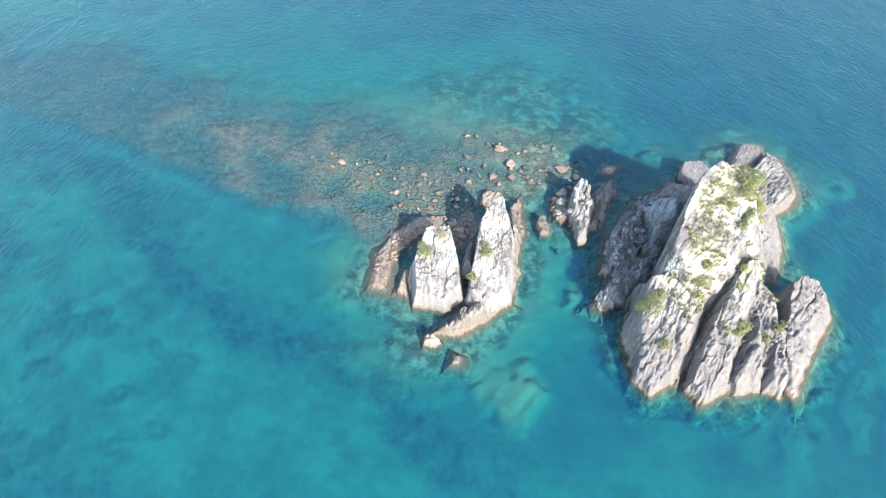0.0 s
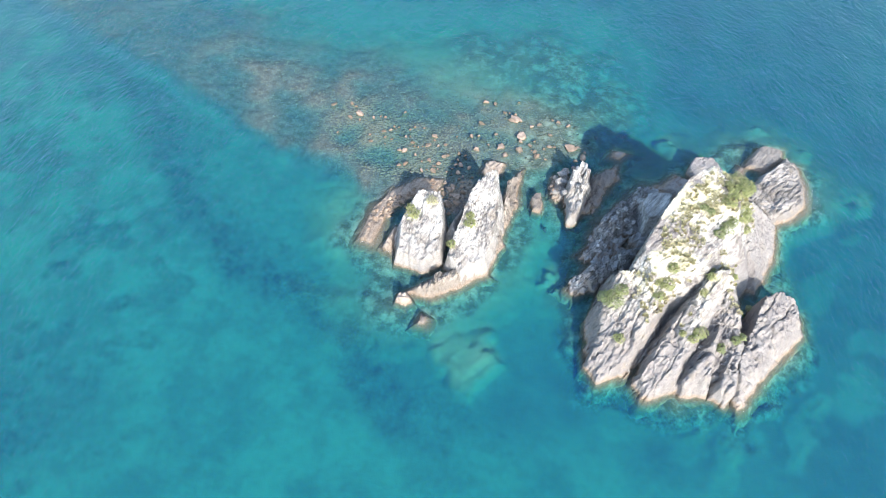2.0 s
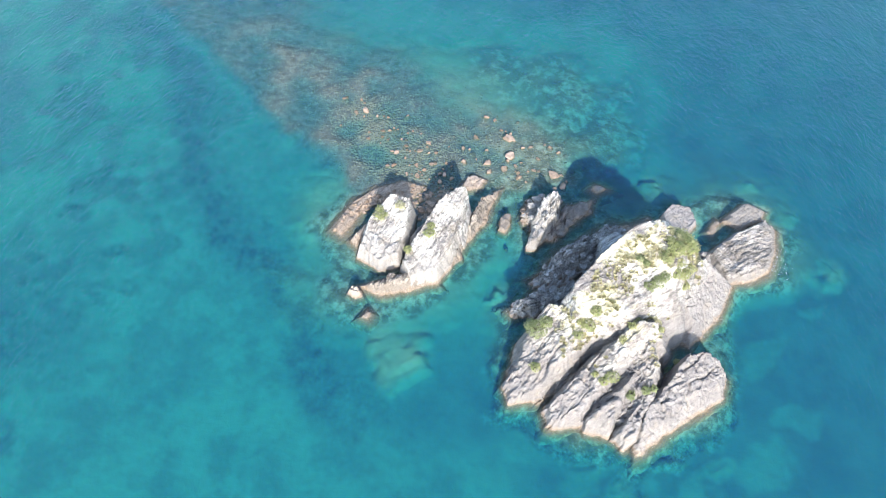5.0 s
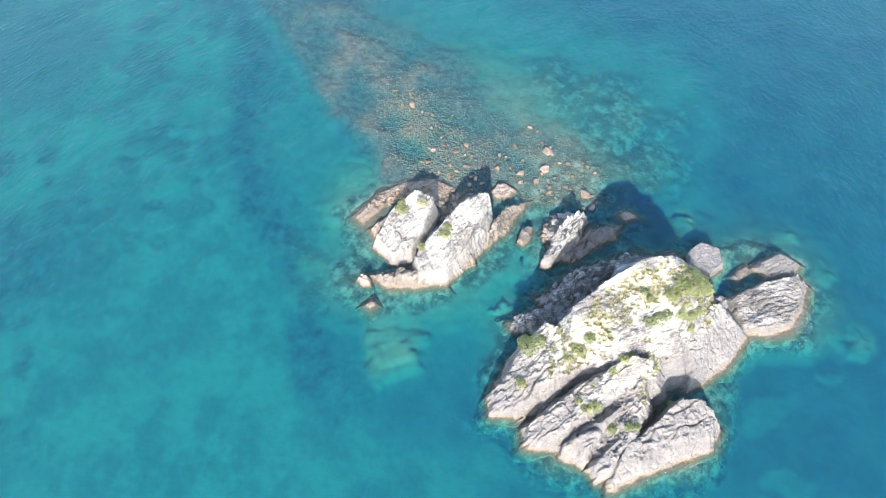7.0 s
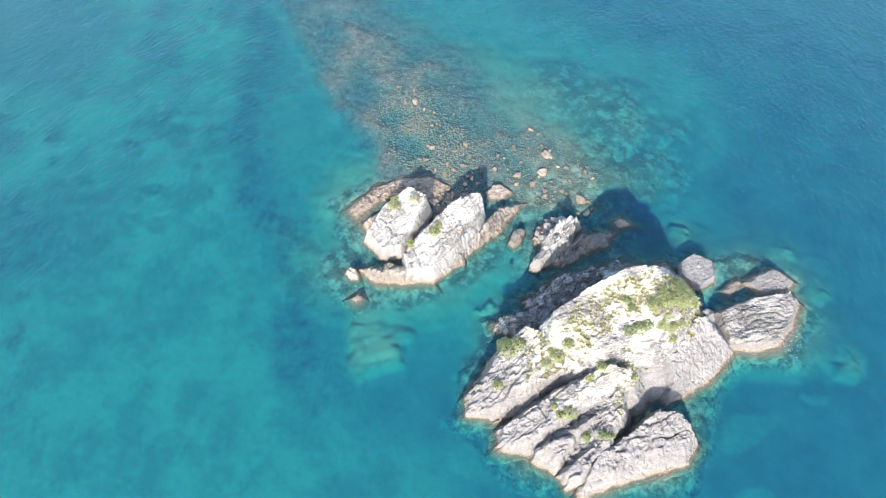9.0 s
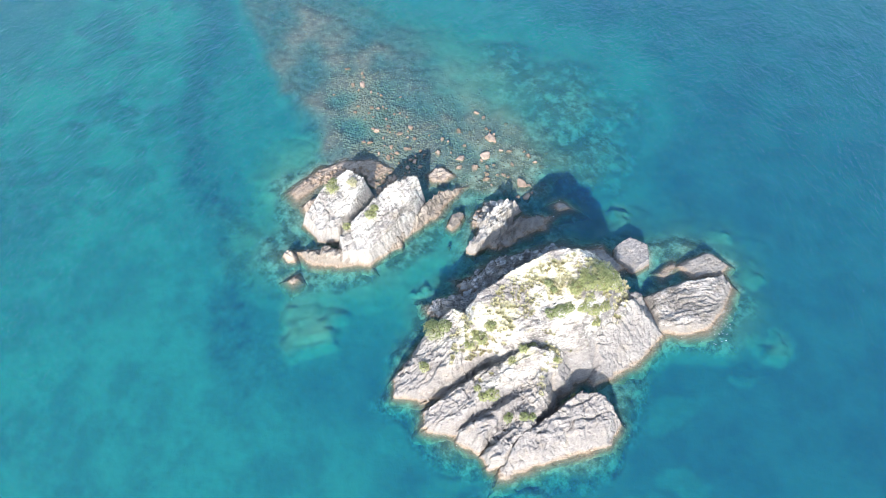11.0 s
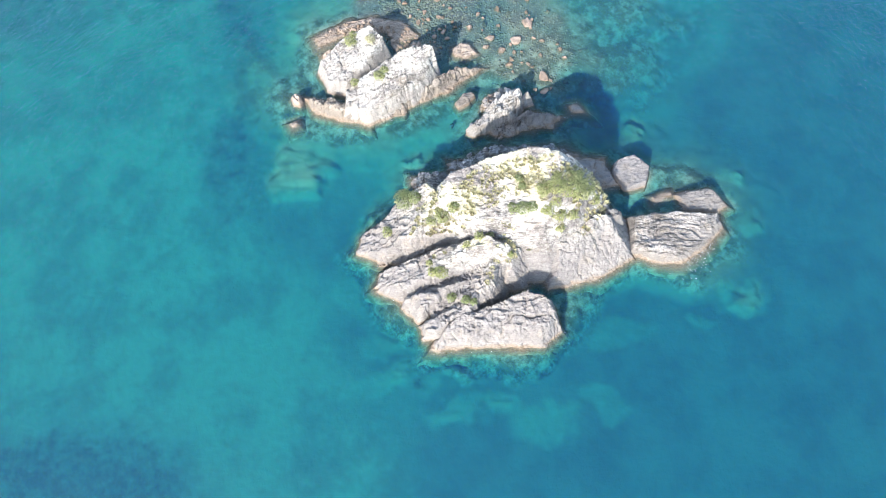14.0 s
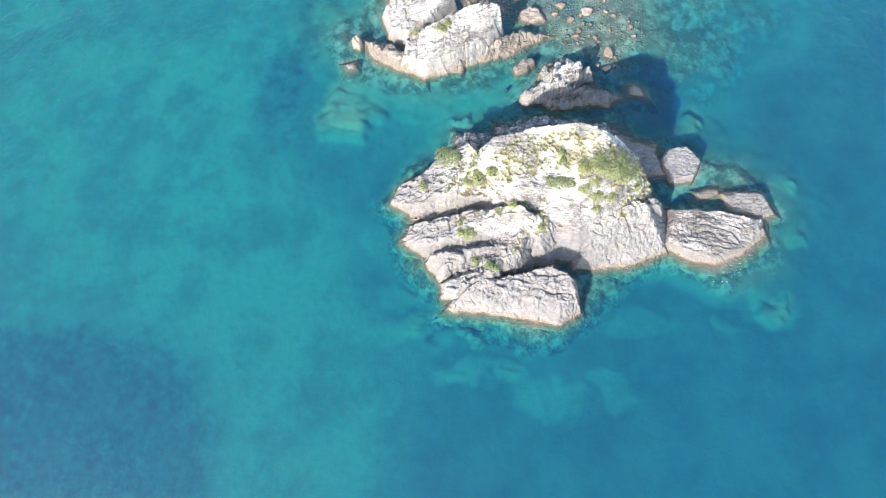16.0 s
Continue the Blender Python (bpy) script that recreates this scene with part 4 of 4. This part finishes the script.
def shrub(name, lobes, mat, label, seed, count=520, size=0.17, flat=0.75, group=""):
    """lobes: (x, y, radius). Each lobe stands on the rock below it."""
    x0, y0, _ = lobes[0]
    z0 = float(relief(x0, y0))
    top = thing(name, x0, y0, z0, label, "shrub", group)
    for n, (x, y, r) in enumerate(lobes):
        z = float(relief(x, y)) - 0.12
        v, f = leaf_cloud([(x - x0, y - y0, z - z0 + 0.25 * r, r, r * flat)], count, size, seed + n)
        part("foliage", mesh_from("foliage", v, f, mat), top)
        part("stem", stem_mesh(x - x0, y - y0, z - z0, r, r * flat, seed + n), top)
    return top


shrub("summit_shrub", [(32.0, 53.4, 1.05), (31.2, 52.3, 0.85), (32.8, 54.5, 1.15), (33.3, 55.7, 1.05), (33.2, 57.0, 0.9), (32.1, 55.4, 1.0), (31.3, 53.9, 0.8), (32.6, 52.6, 0.7), (32.6, 56.4, 0.85), (32.7, 51.5, 0.75), (33.6, 52.6, 0.7), (34.1, 54.1, 0.7), (34.2, 57.6, 0.6), (31.8, 56.6, 0.6)],
      LEAF, "broad yellow-green shrub spreading over the islet's summit", 1)
shrub("edge_shrub", [(20.4, 42.1, 1.15), (21.3, 42.9, 0.8), (19.7, 42.6, 0.7)], LEAF_DARK, "green leafy shrub on the islet's edge", 21)
for n, (lobes, mat, label) in enumerate((
    ([(31.0, 49.6, 0.8), (30.3, 49.0, 0.6), (31.6, 50.3, 0.55)], LEAF_DARK, "low grey-green scrub on the bare summit slope"),
    ([(29.9, 44.8, 0.5), (29.5, 43.6, 0.45), (30.4, 45.9, 0.4)], LEAF, "narrow strip of scrub along a rock joint"),
    ([(25.6, 43.3, 0.75), (24.9, 42.4, 0.6), (25.9, 44.6, 0.6), (24.8, 43.6, 0.5)], LEAF, "patchy scrub on the islet's western fin"),
    ([(21.6, 38.6, 0.6)], LEAF, "small round bush on a rock fin"),
    ([(29.5, 39.9, 0.8), (28.9, 39.3, 0.5)], LEAF, "bright green bush on a rock ridge"),
    ([(27.9, 39.7, 0.35)], LEAF, "tiny green bush on a rock ridge"),
    ([(32.1, 39.4, 0.5)], LEAF_DARK, "small dark bush in a rock cleft"),
    ([(33.4, 40.3, 0.55), (34.1, 40.7, 0.4)], LEAF_DARK, "small dark bush beside a rock cleft"),
    ([(35.8, 45.9, 0.55), (36.4, 46.4, 0.45)], LEAF, "yellow-green bush on a rock block's crest"),
    ([(34.3, 52.5, 0.5)], LEAF, "small bush on a steep rock face"),
    ([(33.0, 46.7, 0.42)], LEAF, "small bush on a pale rock slope"),
    ([(28.6, 51.2, 0.45), (29.3, 51.0, 0.4)], LEAF_DARK, "low scrub among dry grass"),
    ([(-2.7, 51.0, 0.85), (-3.2, 51.8, 0.5)], LEAF, "yellow-green bush on a small rock stack"),
    ([(-0.8, 52.8, 0.7)], GRASS, "dry grassy bush on a small rock stack"),
    ([(4.2, 50.6, 0.75), (4.0, 51.5, 0.5)], LEAF, "green bush on a white rock ridge"),
    ([(2.4, 47.9, 0.55)], LEAF, "round green bush in a rock gully"),
)):
    shrub("bush", lobes, mat, label, 40 + 5 * n, group="bushes on the rocks")

# dry grass tufts on the crest
g = np.random.default_rng(5)
vs, fs, made = [], [], 0
while made < 480:
    x, y = g.uniform(20, 36), g.uniform(40, 60)
    z = float(relief(x, y))
    patch = fbm(np.array([x / 3.0]), np.array([y / 3.0]), 0, 3, 77)[0]
    ridge = abs(0.766 * (x - 26.6) - 0.643 * (y - 51)) / 1.9
    if z < 5.0 or relief(x - 0.8, y + 0.6) < z - 0.9 or patch + 0.75 * math.exp(-ridge * ridge) < 0.42:
        continue
    n = 44
    a, size = g.uniform(0, 6.28, n), g.uniform(0.5, 1.05)
    tall, lean, rad = size * g.uniform(0.09, 0.20, n), size * g.uniform(0.08, 0.24, n), size * 0.20 * np.sqrt(g.random(n))
    foot = np.stack([x + rad * np.cos(a), y + rad * np.sin(a), np.full(n, z - 0.12)], -1)
    side = np.stack([-np.sin(a), np.cos(a), 0 * a], -1) * 0.045
    tip = foot + np.stack([lean * np.cos(a), lean * np.sin(a), tall + 0.12], -1)
    vs.append(np.stack([foot - side, foot + side, tip], 1).reshape(-1, 3))
    fs.append(made * 3 * n + np.arange(3 * n).reshape(n, 3))
    made += 1
tagged(new("grass_tufts", mesh_from("grass_tufts", np.concatenate(vs), np.concatenate(fs), GRASS)), "dry yellow grass tufts on the islet's crest", "grass", kind="stuff")


# ---------------------------------------------------------------- foam at the water's edge
def foam_material():
    m, n, l = material("sea_foam")
    n["Principled BSDF"].inputs["Base Color"].default_value = (0.8, 0.84, 0.85, 1)
    n["Principled BSDF"].inputs["Roughness"].default_value = 0.7
    return m


FOAM = foam_material()
g = np.random.default_rng(9)
edge = np.argwhere((np.abs(RELIEF) < 0.22))
edge = edge[g.permutation(len(edge))[:260]]
spots = np.stack([X0 + CELL * (edge[:, 1] + g.random(len(edge))), Y0 + CELL * (edge[:, 0] + g.random(len(edge)))], -1)
drift = np.stack([45.9 + 0.5 * np.abs(g.normal(size=90)), 64.6 + 1.1 * g.normal(size=90)], -1)
surge = np.stack([45.3 + 0.3 * g.normal(size=160), 65.5 + 1.5 * g.normal(size=160)], -1)
spots = np.concatenate([spots, drift, surge])
r = 0.008 + 0.022 * g.random(len(spots)) ** 2
turn = g.uniform(0, 6.28, (len(spots), 1)) + np.arange(6) * 1.047
rad = r[:, None] * (0.5 + 0.9 * g.random((len(spots), 6)))
rim = np.stack([spots[:, :1] + rad * np.cos(turn) * 1.6, spots[:, 1:] + rad * np.sin(turn), np.full(turn.shape, 0.025)], -1).reshape(-1, 3)
tagged(new("foam", mesh_from("foam", rim, np.arange(len(rim)).reshape(-1, 6), FOAM)), "white foam flecks at the rocks' edge", "foam", kind="stuff")
